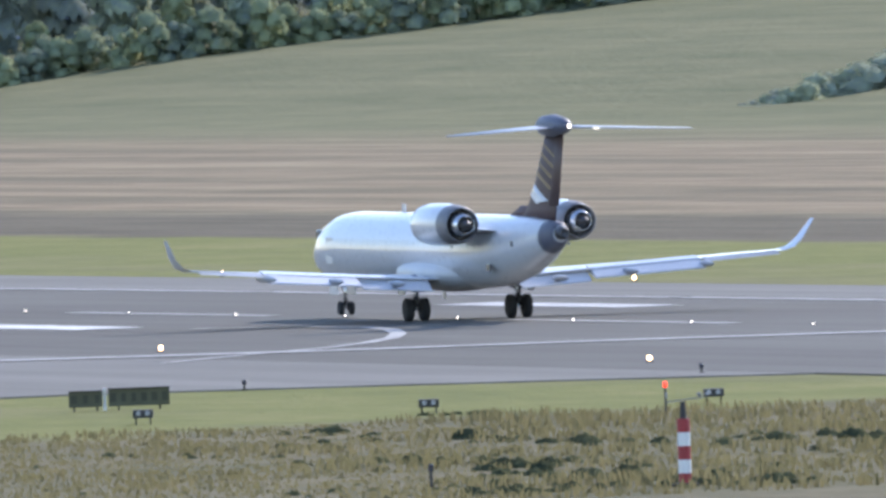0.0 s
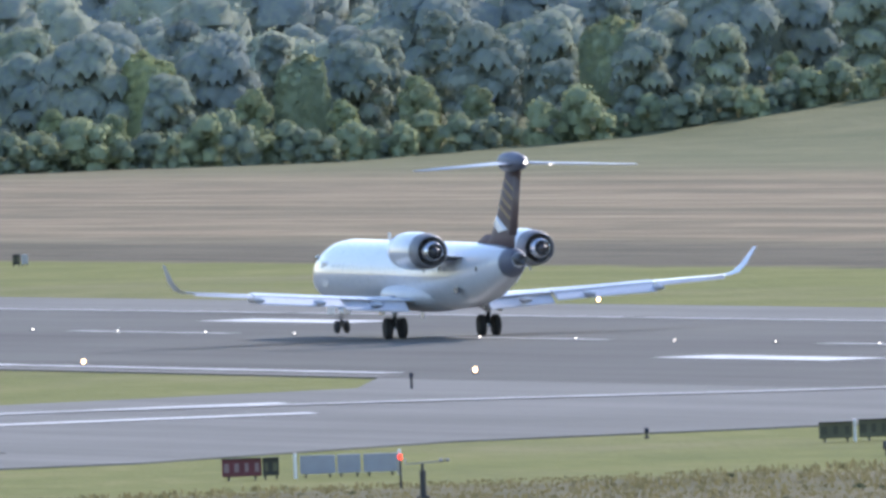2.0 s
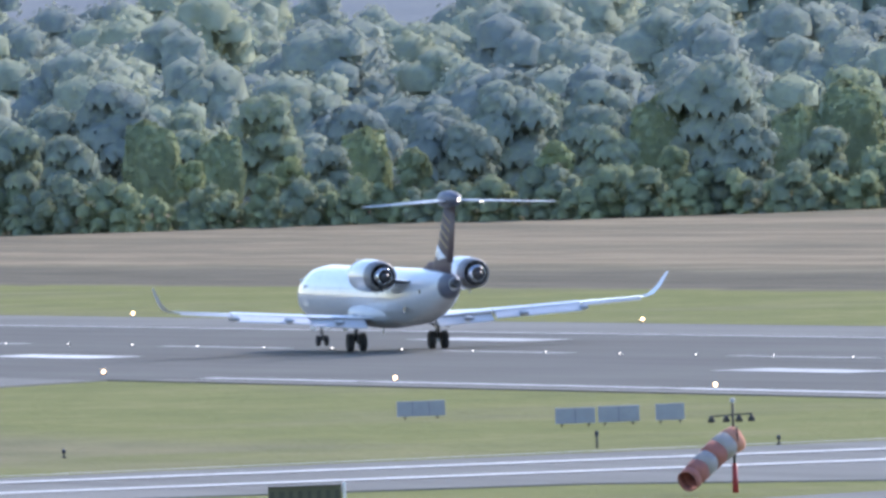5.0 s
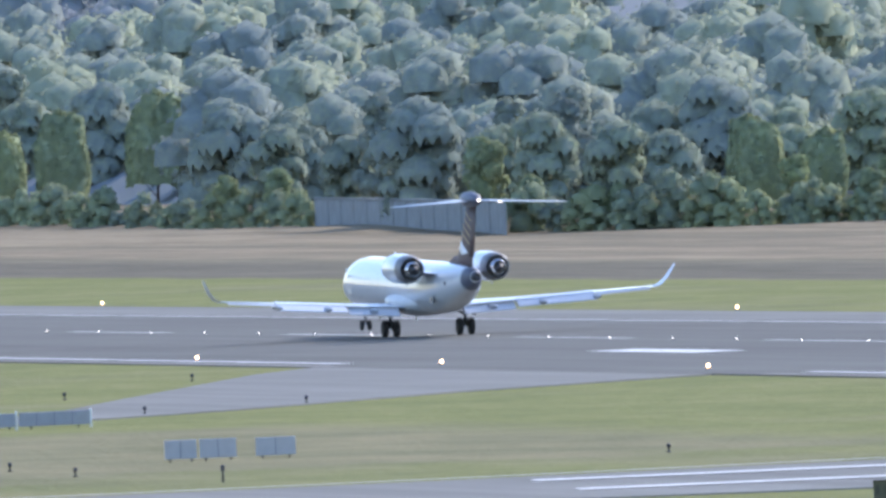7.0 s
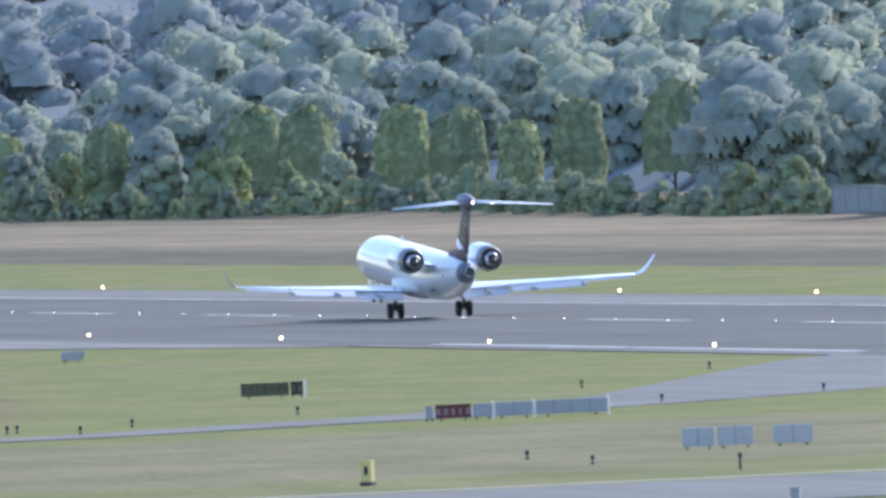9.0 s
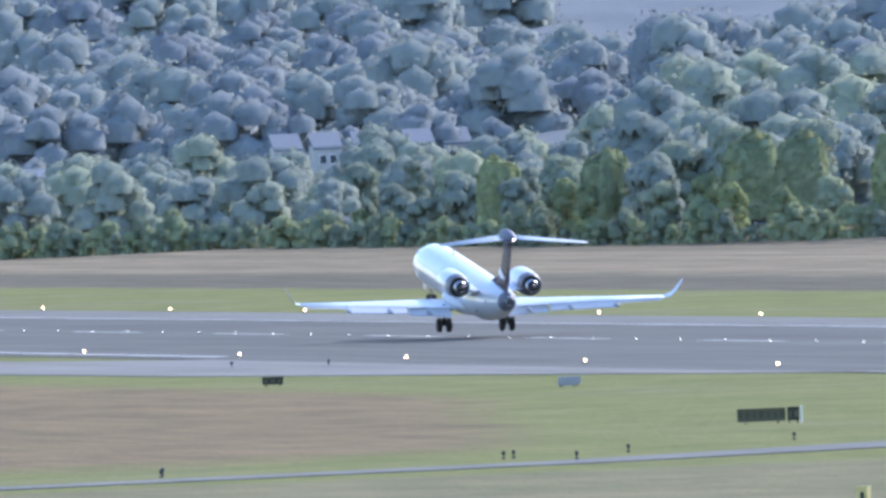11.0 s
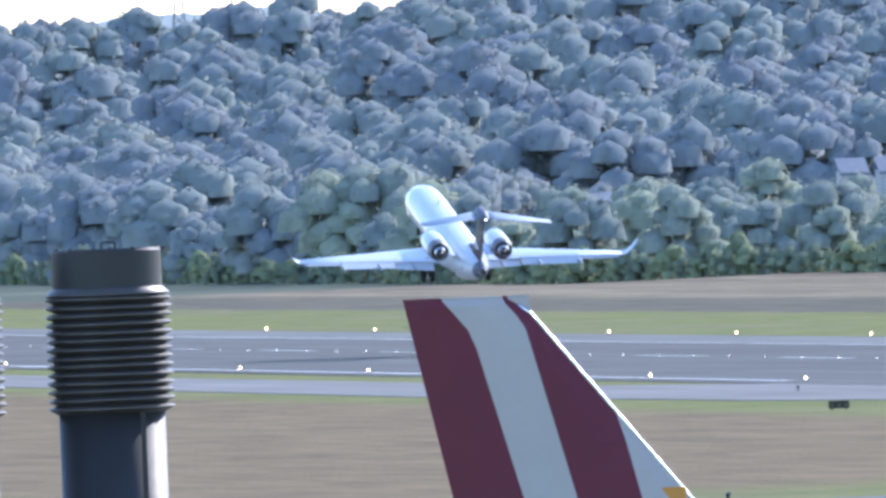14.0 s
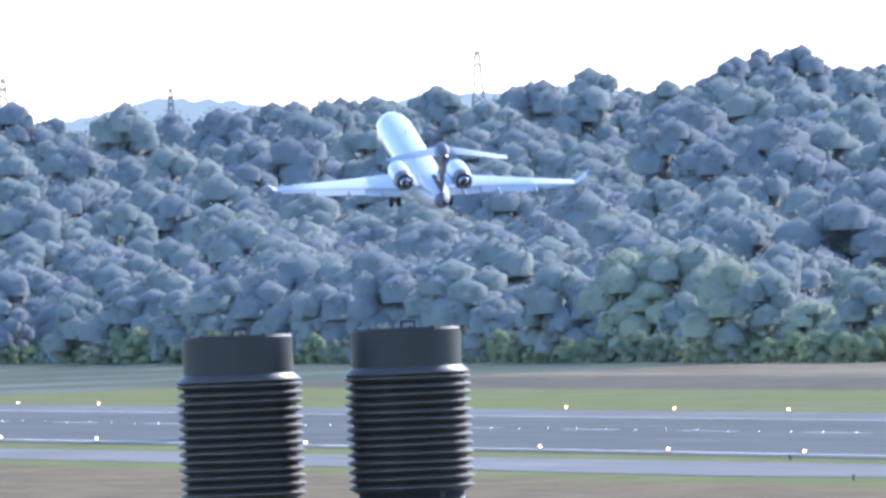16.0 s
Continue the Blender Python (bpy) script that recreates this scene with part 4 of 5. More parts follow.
def lattice_mast(az, r, z_top, w, arms, label):
    x, y = at_bearing(az, r)
    z0 = height(x, y)
    hgt = z_top - z0
    m = empty("lattice_mast", pose(x, y, z0, 0, 0, -az))
    tagged(m, label, "pylon")
    for sx in (-1, 1):
        for sy in (-1, 1):
            bm = bmesh.new()
            tube(bm, (sx * w, sy * w, -0.3), (sx * w * 0.22, sy * w * 0.22, hgt), 0.19, 0.13, 5)
            part("leg", bm, M_MAST, m)
    bm = bmesh.new()
    n = 9
    for i in range(n):
        f0, f1 = i / n, (i + 1) / n
        a, b = w * (1 - 0.78 * f0), w * (1 - 0.78 * f1)
        for sy in (-1, 1):
            tube(bm, (-a, sy * a, f0 * hgt), (b, sy * b, f1 * hgt), 0.09, 0.09, 4)
            tube(bm, (a, sy * a, f0 * hgt), (-b, sy * b, f1 * hgt), 0.09, 0.09, 4)
    part("bracing", bm, M_MAST, m, "crossed steel braces")
    for f, l in arms:
        bm = bmesh.new()
        tube(bm, (-l, 0, f * hgt), (l, 0, f * hgt), 0.1, 0.1, 5)
        part("crossarm", bm, M_MAST, m, "steel crossarm")


def make_canopy():
    """The closed roof of the woods, seen between the crowns."""
    bm = bmesh.new()
    rows = []
    for i in range(475):
        az = 6.2 + 0.026 * i
        e = wood_edge(az) + 75
        row = []
        for j in range(101):
            r = e + (4640 - e) * j / 100
            x, y = at_bearing(az, r)
            up = -0.5 + smooth(0, 60, r - e) * (3.0 + 1.3 * noise.noise((x / 9, y / 40, 1)))
            row.append(bm.verts.new((x, y, height(x, y) + up)))
        rows.append(row)
    for a, b in zip(rows, rows[1:]):
        for j in range(100):
            bm.faces.new((a[j], b[j], b[j + 1], a[j + 1]))
    # shares the far crowns' colour, with the haze painted in
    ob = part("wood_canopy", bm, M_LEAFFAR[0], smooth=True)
    tagged(ob, "closed canopy of the hillside woods, haze in its blue-green colour", "wood", kind="stuff")


def make_boundary_wall():
    """A long grey wall at the foot of the woods."""
    a, b = Vector(at_bearing(11.25, 2280)), Vector(at_bearing(11.62, 2146))
    d = b - a
    w = empty("boundary_wall", pose(*((a + b) / 2), -0.1, 0, 0, math.degrees(math.atan2(d.y, d.x))))
    n = 14
    for i in range(n):
        part("panel", boxed((i + 0.5 - n / 2) * d.length / n, 0, 1.25, d.length / n - 0.12, 0.2, 2.5, 0.03), M_WALLGREY, w)
        part("post", boxed((i - n / 2) * d.length / n, 0, 1.3, 0.3, 0.34, 2.66, 0.03), M_WALLGREY, w)
    part("coping", boxed(0, 0, 2.62, d.length, 0.36, 0.12, 0.02), M_WALLGREY, w)
    tagged(w, "long weathered grey panel wall below the hedge", "wall")


make_canopy()
make_boundary_wall()
make_woods()
make_hedge()
make_dark_thicket()
make_far_woods()
make_ridge()
for _h in HOUSES:
    house(*_h)
lattice_mast(7.895, 4700, 16.457 + 4700 * 0.0054, 1.3, ((0.8, 1.6), (0.9, 1.2)), "grey steel lattice mast on the far ridge")
lattice_mast(6.962, 4700, 16.457 + 4700 * 0.0051, 1.2, ((0.85, 0.9),), "slender grey mast on the far ridge")
lattice_mast(7.29, 4700, 16.457 + 4700 * 0.0045, 0.8, ((0.85, 0.8),), "thin grey mast above the trees")


# ---- airfield lights ----
def lamp_proto(name, x, y, h, r, mat, label, category, group):
    t = empty(name, pose(x, y, 0.05))
    part("base", lathe([(0, 0.14), (0.04, 0.14), (0.06, 0.06)], 12, "z"), M_FIXTURE, t)
    part("stem", lathe([(0.05, 0.035), (h - r, 0.035)], 8, "z"), M_FIXTURE, t)
    part("lamp", lathe([(h - r, r * 0.4), (h - r * 0.6, r * 0.85), (h, r), (h + r * 0.6, r * 0.8), (h + r, r * 0.25)], 12, "z"), mat, t, "glowing lamp globe", True)
    return tagged(t, label, category, group)


def make_lights():
    near = lamp_proto("runway_edge_light", 272.2, 860, 0.15, 0.085, M_LAMP, "lit white runway edge light on a short stem", "runway light", "runway edge lights")
    for k in range(1, 34):
        copy_thing(near, pose(272.2, 860 + 60 * k, 0.05))
    for k in range(0, 30):
        copy_thing(near, pose(324.95, 980 + 60 * k, 0.05) @ Matrix.Identity(4))
    mid = empty("centreline_light", pose(296.0, 905, 0.05))
    part("rim", lathe([(0, 0.14), (0.02, 0.14), (0.035, 0.1)], 12, "z"), M_FIXTURE, mid)
    part("lamp", lathe([(0.03, 0.045), (0.055, 0.042), (0.075, 0.02)], 10, "z"), M_LAMPW, mid, "small glowing lens", True)
    tagged(mid, "small lit white light set in the runway", "runway light", "runway centreline lights")
    for k in range(1, 105):
        copy_thing(mid, pose(296.0, 905 + 15 * k, 0.05))
    # unlit elevated taxiway markers
    m = empty("taxiway_light", pose(253.3, 902.1, 0.02))
    part("base", lathe([(0, 0.09), (0.05, 0.09), (0.07, 0.04)], 10, "z"), M_FIXTURE, m)
    part("stem", lathe([(0.06, 0.035), (0.2, 0.035)], 8, "z"), M_FIXTURE, m)
    part("hood", lathe([(0.18, 0.07), (0.3, 0.08), (0.34, 0.04)], 10, "z"), M_BLUEGLASS, m, "dark blue glass hood", True)
    tagged(m, "unlit blue taxiway edge light on a dark stem", "taxiway light", "taxiway edge lights")
    for x, y in ((267.3, 897.6), (240.4, 897.2), (240.1, 1013.6), (225.1, 929), (220.6, 1228.6), (241.8, 1274.9), (234.2, 1216.7), (256.8, 1322.2), (243.5, 1228.2), (201.5, 1074), (200.3, 1054.6),
                 (204.4, 1207.6), (205.8, 1197.6), (265.7, 1782.7), (248, 1639.8), (262, 1639.3), (265.9, 1628.9), (188.9, 1201.3), (179, 1200.3), (188, 1196), (205, 1208.6), (210.6, 1212.6), (221.3, 1048.2)):
        copy_thing(m, pose(x, y, 0.02))
    # tall dark marker stakes
    p = empty("marker_stake", pose(262.5, 1012, 0))
    part("stake", lathe([(-0.1, 0.05), (0.55, 0.045), (0.6, 0.02)], 8, "z"), M_FIXTURE, p)
    part("cap", lathe([(0.42, 0.075), (0.6, 0.075), (0.63, 0.03)], 8, "z"), M_BLUEGLASS, p, "dark reflector cap")
    tagged(p, "dark upright marker stake in the grass", "marker stake", "marker stakes")
    for x, y in ((225.4, 932), (235.6, 1023), (200.5, 1027.3), (215.4, 749)):
        copy_thing(p, pose(x, y, 0))


# ---- signs ----
def sign(name, panels, posts, rz, label, group=""):
    """A low guidance sign: panels as (x, y, width, height, kind), each on its own frangible legs."""
    x0, y0 = panels[0][0], panels[0][1]
    s = empty(name, pose(x0, y0, 0, 0, 0, rz))
    inv = s.matrix_basis.inverted()
    tagged(s, label, "sign", group)
    mats = {"olive": M_OLIVE, "red": M_SIGNRED, "black": M_SIGNBAR, "back": M_SIGNBACK, "pale": M_SIGNPALE}
    for x, y, w, h, kind in panels:
        q = inv @ Vector((x, y, 0))
        q.y = 0
        box = part("panel", boxed(q.x, 0, 0.12 + (h - 0.12) / 2, w - 0.03, 0.2, h - 0.12, 0.02), mats[kind], s, {"olive": "weathered dark yellow panel", "red": "dark red panel", "black": "black panel", "back": "plain grey panel back", "pale": "plain pale panel back"}[kind])
        if kind in ("olive", "red", "black"):
            g = random.Random(int(x * 10))
            n = max(2, int(w / 0.3))
            for i in range(n):
                cx = q.x - w / 2 + w * (i + 0.5) / n
                part("legend_bar", boxed(cx, -0.106, 0.12 + (h - 0.12) * 0.5, w / n * g.uniform(0.35, 0.6), 0.012, (h - 0.12) * 0.5), {"olive": M_OLIVEBAR, "red": M_SIGNTEXT, "black": M_OLIVE}[kind], box)
            part("frame", boxed(q.x, -0.1, h + 0.005, w - 0.02, 0.22, 0.03), M_FIXTURE, box)
        else:
            n = max(1, round(w / 0.75))
            for i in range(1, n):
                part("seam", boxed(q.x - w / 2 + w * i / n, -0.105, 0.12 + (h - 0.12) / 2, 0.035, 0.02, h - 0.14), M_SIGNSEAM, box)
        for o in (-0.33, 0.33):
            part("leg", boxed(q.x + o * w, 0, 0.06, 0.06, 0.06, 0.3), M_FIXTURE, s)
    for x, y, h in posts:
        q = inv @ Vector((x, y, 0))
        part("post", lathe([(-0.05, 0.05), (h, 0.05), (h + 0.03, 0.02)], 10, "z", (q.x, -0.02, 0)), M_POSTWHITE, s, "white end post")
    return s


def make_signs():
    sign("guidance_sign", [(241.5, 878.5, 1.08, 0.62, "olive"), (243.1, 878.0, 1.94, 0.67, "olive")], [(242.07, 878.3, 0.68)], -15.4, "dark yellow taxiway sign in two unlit panels", "taxiway signs")
    sign("holding_sign", [(216.7, 856.3, 1.23, 0.66, "red"), (217.56, 856.1, 0.53, 0.65, "black"), (218.95, 855.8, 1.1, 0.68, "back"), (219.88, 855.6, 0.74, 0.68, "back"), (220.79, 855.3, 1.06, 0.67, "back")],
         [(218.3, 856, 0.74), (221.36, 855.2, 0.75)], -14.3, "red runway holding sign beside plain grey sign backs", "taxiway signs")
    sign("sign_back", [(247.0, 1076, 1.54, 0.71, "back"), (248.6, 1075.6, 1.6, 0.73, "back"), (250.5, 1075.2, 1.12, 0.74, "back")], [], -13.0, "row of plain grey sign backs on grass", "taxiway signs")
    sign("sign_back", [(248.8, 1110.7, 1.92, 0.71, "back")], [], -12.6, "single plain grey sign back on grass", "taxiway signs")
    sign("guidance_sign", [(203.3, 925.3, 2.42, 0.72, "olive")], [(204.55, 925, 0.78)], -12.4, "dark yellow taxiway sign with a white end post", "taxiway signs")
    sign("guidance_sign", [(229.7, 1287.4, 2.2, 0.68, "olive"), (231.1, 1287.1, 0.56, 0.7, "black")], [(231.45, 1287, 0.72)], -10.1, "dark yellow and black taxiway sign", "taxiway signs")
    sign("holding_sign", [(218.95, 1188.6, 0.34, 0.66, "back"), (219.9, 1188.3, 1.5, 0.66, "red"), (221.08, 1188, 0.8, 0.67, "back"), (222.35, 1187.7, 1.55, 0.68, "back"), (224.7, 1187.2, 2.97, 0.7, "back")],
         [(221.5, 1187.9, 0.72), (223.15, 1187.5, 0.74), (226.2, 1187, 0.75)], -10.5, "red holding sign in a long row of grey backs", "taxiway signs")
    sign("holding_sign", [(173.75, 898.9, 0.62, 0.72, "black"), (174.95, 898.6, 1.8, 0.72, "red")], [(175.95, 898.4, 0.8)], -11.0, "dark red and black holding sign with a white end post", "taxiway signs")
    sign("sign_back", [(209.2, 1080, 1.24, 0.83, "pale"), (210.58, 1079.7, 1.42, 0.83, "pale"), (212.7, 1079.2, 1.54, 0.8, "pale")], [], -11.0, "row of pale sign backs beside the taxiway", "taxiway signs")
    sign("sign_back", [(251.7, 1466.6, 1.01, 0.52, "back")], [], -9.7, "small grey sign back far along the runway", "taxiway signs")
    sign("sign_back", [(253.1, 1474.0, 1.16, 0.49, "back")], [], -9.7, "low grey sign back near the runway edge", "taxiway signs")
    sign("guidance_sign", [(246.8, 1530.6, 1.14, 0.5, "black")], [], -9.4, "low dark sign beside the far exit", "taxiway signs")
    sign("distance_sign", [(355.6, 1450.6, 0.42, 0.62, "black"), (356.02, 1450.5, 0.36, 0.62, "pale")], [], -13.8, "small dark and white board on the far verge", "taxiway signs")


def make_cabinet():
    c = empty("yellow_cabinet", pose(187.4, 1030.1, 0, 0, 0, -35))
    part("body", boxed(0, 0, 0.5, 0.42, 0.34, 0.74, 0.02), M_YELLOW, c)
    part("plinth", boxed(0, 0, 0.06, 0.46, 0.38, 0.16, 0.01), M_FIXTURE, c, "dark plinth")
    part("lid", boxed(0, 0, 0.885, 0.46, 0.38, 0.04, 0.012), M_YELLOW, c)
    part("marking", boxed(0.02, -0.174, 0.55, 0.16, 0.008, 0.3), M_SIGNBAR, c, "dark marking")
    tagged(c, "yellow metal service cabinet standing on grass", "cabinet")


def make_grey_box():
    c = empty("grey_cabinet", pose(185.9, 943.2, 0, 0, 0, -20))
    part("body", boxed(0, 0, 0.36, 0.32, 0.26, 0.6, 0.02), M_SIGNBACK, c)
    part("lid", boxed(0, 0, 0.675, 0.36, 0.3, 0.03, 0.01), M_SIGNBACK, c)
    part("plinth", boxed(0, 0, 0.03, 0.36, 0.3, 0.1, 0.01), M_FIXTURE, c, "dark plinth")
    tagged(c, "small grey service cabinet beside the taxiway", "cabinet")


def make_approach_units():
    def unit(x, y):
        u = empty("slope_indicator", pose(x, y, 0, 0, 0, -16))
        part("housing", boxed(0, 0, 0.33, 0.62, 0.75, 0.24, 0.03), M_FIXTURE, u, "dark lamp housing")
        for s in (-1, 1):
            part("leg", boxed(s * 0.22, 0, 0.1, 0.05, 0.05, 0.26), M_FIXTURE, u)
            part("lens", lathe([(-0.39, 0.07), (-0.37, 0.075)], 14, "y", (s * 0.14, 0, 0.35)), M_SIGNPALE, u, "pale round lens")
        return tagged(u, "dark approach slope light unit on short legs", "approach light", "approach slope units")
    first = unit(236.2, 852.7)
    copy_thing(first, pose(244.6, 850.5, 0, 0, 0, -16))
    copy_thing(first, pose(253.0, 848.4, 0, 0, 0, -16))


def make_obstacle_lamp(x, y, h):
    o = empty("obstacle_light", pose(x, y, 0))
    part("pole", lathe([(-0.1, 0.04), (h - 0.12, 0.035)], 8, "z"), M_FIXTURE, o)
    part("lamp", lathe([(h - 0.12, 0.04), (h - 0.07, 0.065), (h, 0.07), (h + 0.05, 0.04)], 12, "z"), M_REDLAMP, o, "lit red lamp", True)
    tagged(o, "lit red obstacle light on a thin dark pole", "obstacle light", "obstacle lights")


def make_wind_mast(x, y, h, r, striped, arm):
    m = empty("wind_mast", pose(x, y, 0, 0, 0, -15))
    n = 5 if striped else 2
    top = h * 0.72
    for i in range(n):
        part("mast_section", lathe([(i * top / n, r), ((i + 1) * top / n, r)], 14, "z"), (M_REDPAINT, M_POSTWHITE)[(i + (0 if striped else 1)) % 2] if striped else M_FIXTURE, m, "painted mast band")
    part("foot", boxed(0, 0, 0.04, 4.2 * r, 4.2 * r, 0.12, 0.02), M_FIXTURE, m)
    part("neck", lathe([(top, r * 0.5), (h * 0.9, r * 0.4)], 10, "z"), M_FIXTURE, m)
    bm = bmesh.new()
    tube(bm, (-arm, 0, h * 0.9), (arm * 1.3, 0, h * 0.94), 0.018, 0.018, 6)
    part("crossarm", bm, M_MAST, m, "thin grey crossarm")
    bm = bmesh.new()
    for a in range(3):
        c = (arm * 1.2 + 0.13 * math.cos(2.1 * a), 0.13 * math.sin(2.1 * a), h * 0.97)
        bmesh.ops.create_uvsphere(bm, u_segments=10, v_segments=6, radius=0.055, matrix=Matrix.Translation(c))
        tube(bm, (arm * 1.2, 0, h * 0.97), c, 0.01, 0.01, 5)
    part("cup_wheel", bm, M_MAST, m, "small wind cups", True)
    bm = add_box(boxed(-arm, -0.0, h * 0.97, 0.03, 0.3, 0.16), -arm, 0.25, h * 0.97, 0.03, 0.2, 0.05)
    part("vane", bm, M_MAST, m, "small wind vane")
    tagged(m, "red and white striped wind mast in long grass" if striped else "short dark wind mast with a crossarm", "wind mast")


def make_windsock():
    w = empty("windsock", pose(216.9, 922.0, 0, 0, 0, -13))
    part("pole", lathe([(-0.1, 0.1), (0.95, 0.085)], 12, "z"), M_REDPAINT, w, "red lower pole", True)
    part("upper_pole", lathe([(0.95, 0.045), (2.95, 0.04)], 10, "z"), M_FIXTURE, w, "thin dark upper pole", True)
    bm = bmesh.new()
    tube(bm, (-0.72, 0, 2.5), (0.62, 0, 2.55), 0.025, 0.025, 6)
    part("lamp_arm", bm, M_FIXTURE, w, "dark lamp arm")
    for x in (-0.7, -0.22, 0.2, 0.6):
        part("flood_lamp", lathe([(2.3, 0.12), (2.42, 0.1), (2.52, 0.04)], 12, "z", (x, -0.05, 0)), M_FIXTURE, w, "dark downward flood lamp", True)
    part("top_lamp", lathe([(2.92, 0.05), (2.98, 0.08), (3.05, 0.07), (3.08, 0.02)], 12, "z"), M_SIGNPALE, w, "pale lamp glass", True)
    # the sock hangs in rigid bands from its hoop, slack and bent down
    path = [(0.06, 0.1, 1.74, 0.44), (-0.22, -0.15, 1.6, 0.44), (-0.55, -0.45, 1.36, 0.43), (-0.86, -0.8, 1.08, 0.41), (-1.14, -1.15, 0.82, 0.39), (-1.4, -1.5, 0.58, 0.375), (-1.56, -1.75, 0.44, 0.36)]
    mats = (M_SOCKORANGE, M_SOCKWHITE, M_SOCKRED, M_SOCKWHITE, M_SOCKRED, M_SOCKRED)
    rings = []
    for i, (x, y, z, r) in enumerate(path):
        a, b = path[max(0, i - 1)], path[min(len(path) - 1, i + 1)]
        q = (Vector(b[:3]) - Vector(a[:3])).to_track_quat("Z", "Y")
        rings.append([Vector((x, y, z)) + q @ Vector((r * (1 + 0.05 * math.sin(5 * k + i)) * math.cos(2 * math.pi * k / 20), r * math.sin(2 * math.pi * k / 20), 0)) for k in range(20)])
    for i in range(len(rings) - 1):
        bm = skin(bmesh.new(), [rings[i], [a.lerp(b, 0.5) * 1.0 for a, b in zip(rings[i], rings[i + 1])], rings[i + 1]], False)
        ob = part("sock_band", bm, mats[i], w, ("faded orange", "greyed white", "faded red", "greyed white", "faded red", "dark red")[i] + " cloth band", True)
        so = ob.modifiers.new("cloth", "SOLIDIFY")
        so.thickness = 0.012
    part("hoop", lathe([(-0.02, 0.44), (0.02, 0.44), (0.02, 0.42), (-0.02, 0.42)], 24, "x", (0.12, 0, 1.72)), M_FIXTURE, w, "dark steel hoop")
    tagged(w, "faded red and white windsock hanging slack from its pole", "windsock")


# ---- airliner taxiing past, of which the fin shows ----
def make_taxiing():
    t = empty("taxiing_airliner")
    tagged(t, "taxiing airliner with a maroon and silver striped fin", "airplane")
    lift = 0.0
    te = lambda z: (12.67 - z) * 0.212
    lines = {
        "tail": lambda z: te(z),
        "a": lambda z: 0.78 + 0.55 * smooth(0.0, 0.9, 12.67 - z) ** 0.6 + max(0, 12.17 - z) * 0.272,
        "b": lambda z: 2.05 + 0.36 * smooth(0.0, 0.6, 12.67 - z) + max(0, 12.35 - z) * 0.262,
        "c": lambda z: min(2.6 + max(0, 12.3 - z) * 0.83, 4.33 + max(0, 10.2 - z) * 0.24),
        "nose": lambda z: 2.14 + 0.45 * smooth(0.0, 0.35, 12.67 - z) + max(0, 12.32 - z) * 0.8,
    }
    zs = [12.68, 12.62, 12.5, 12.3, 12.0, 11.6, 11.1, 10.6, 10.2, 9.6, 9.0, 8.4, 7.6, 6.8, 6.0]

    def half(u, z):
        """Half the fin's thickness: nearly flat sides that close towards both edges."""
        back, front = u - te(z), lines["nose"](z) - u
        return 0.03 + 0.16 * smooth(0.0, 0.9, back) * smooth(-0.05, 0.5, front) * (0.55 if z > 12.6 else 1.0)

    fin = None
    for left, right, mat, lab in (("tail", "a", M_MAROON, "maroon band of the fin"), ("a", "b", M_FINWHITE, "silver white band of the fin"), ("b", "c", M_MAROON, "maroon band of the fin"),
                                  ("c", "nose", M_FINWHITE, "silver white band of the fin")):
        rings = []
        for z in zs:
            u0 = lines[left](z)
            u1 = min(lines[right](z), lines["nose"](z))
            u1 = max(u1, u0 + 0.004)
            u0 = min(u0, lines["nose"](z))
            ring = [(-half(u, z), u, z) for u in (u0, (u0 + u1) / 2, u1)] + [(half(u, z), u, z) for u in (u1, (u0 + u1) / 2, u0)]
            rings.append(ring)
        bm = skin(bmesh.new(), rings)
        if fin is None:
            fin = part("fin", bm, mat, t, lab)
        else:
            part("fin_band", bm, mat, fin, lab)
    # metal strip added along the front edge to give its sunlit bright line
    bm = skin(bmesh.new(), [[(0.05 * math.cos(k * 0.785), lines["nose"](z) + 0.012 + 0.03 * math.sin(k * 0.785), z + 0.03 * math.sin(k * 0.785)) for k in range(8)] for z in zs[2:]])
    part("leading_edge", bm, M_METAL, fin, "metal strip added for the sunlit line of the leading edge", True)
    part("orange_flash", boxed(0, 5.35, 8.4, 0.34, 0.62, 0.42, 0.03), M_ORANGE, fin, "orange patch")
    for z in (12.1, 11.5):
        part("static_wick", boxed(0, te(z) - 0.06, z, 0.015, 0.12, 0.015), M_FIXTURE, fin)
    sts = [(-1.5, 0.25, 0.3, 5.0), (0.5, 0.7, 0.75, 4.75), (4, 1.35, 1.4, 4.3), (8, 1.85, 1.9, 3.9), (11, 1.98, 2.05, 3.75), (26, 1.98, 2.05, 3.75), (29, 1.8, 1.85, 3.65), (31, 1.2, 1.2, 3.4), (32, 0.3, 0.3, 3.2)]
    body = part("fuselage", fuselage_bm(sts), M_FINWHITE, t, "silver white fuselage", True)
    for s in (-1, 1):
        part("tailplane", wing_skin([((s * 0.4, 5.6, 5.1), 3.4, 0.1), ((s * 6.2, 1.8, 5.6), 1.4, 0.09)]), M_FINWHITE, t, "grey tailplane", True)
        wg = part("wing", wing_skin([((s * 1.2, 21.5, 2.7), 7.0, 0.13), ((s * 6.4, 17.6, 3.1), 3.9, 0.11), ((s * 16.9, 11.6, 4.2), 1.5, 0.1)]), M_GREY, t, "grey swept wing", True)
        en = part("engine", lathe([(20.8, 0.85), (20.6, 1.0), (19.0, 1.1), (17.5, 0.9), (16.6, 0.6)], 24, "y", (s * 5.75, 0, 1.75)), M_MAROON, wg, "maroon engine nacelle", True)
        bm = tube(bmesh.new(), (s * 3.6, 15.2, 0.5), (s * 3.6, 15.3, 2.9), 0.16)
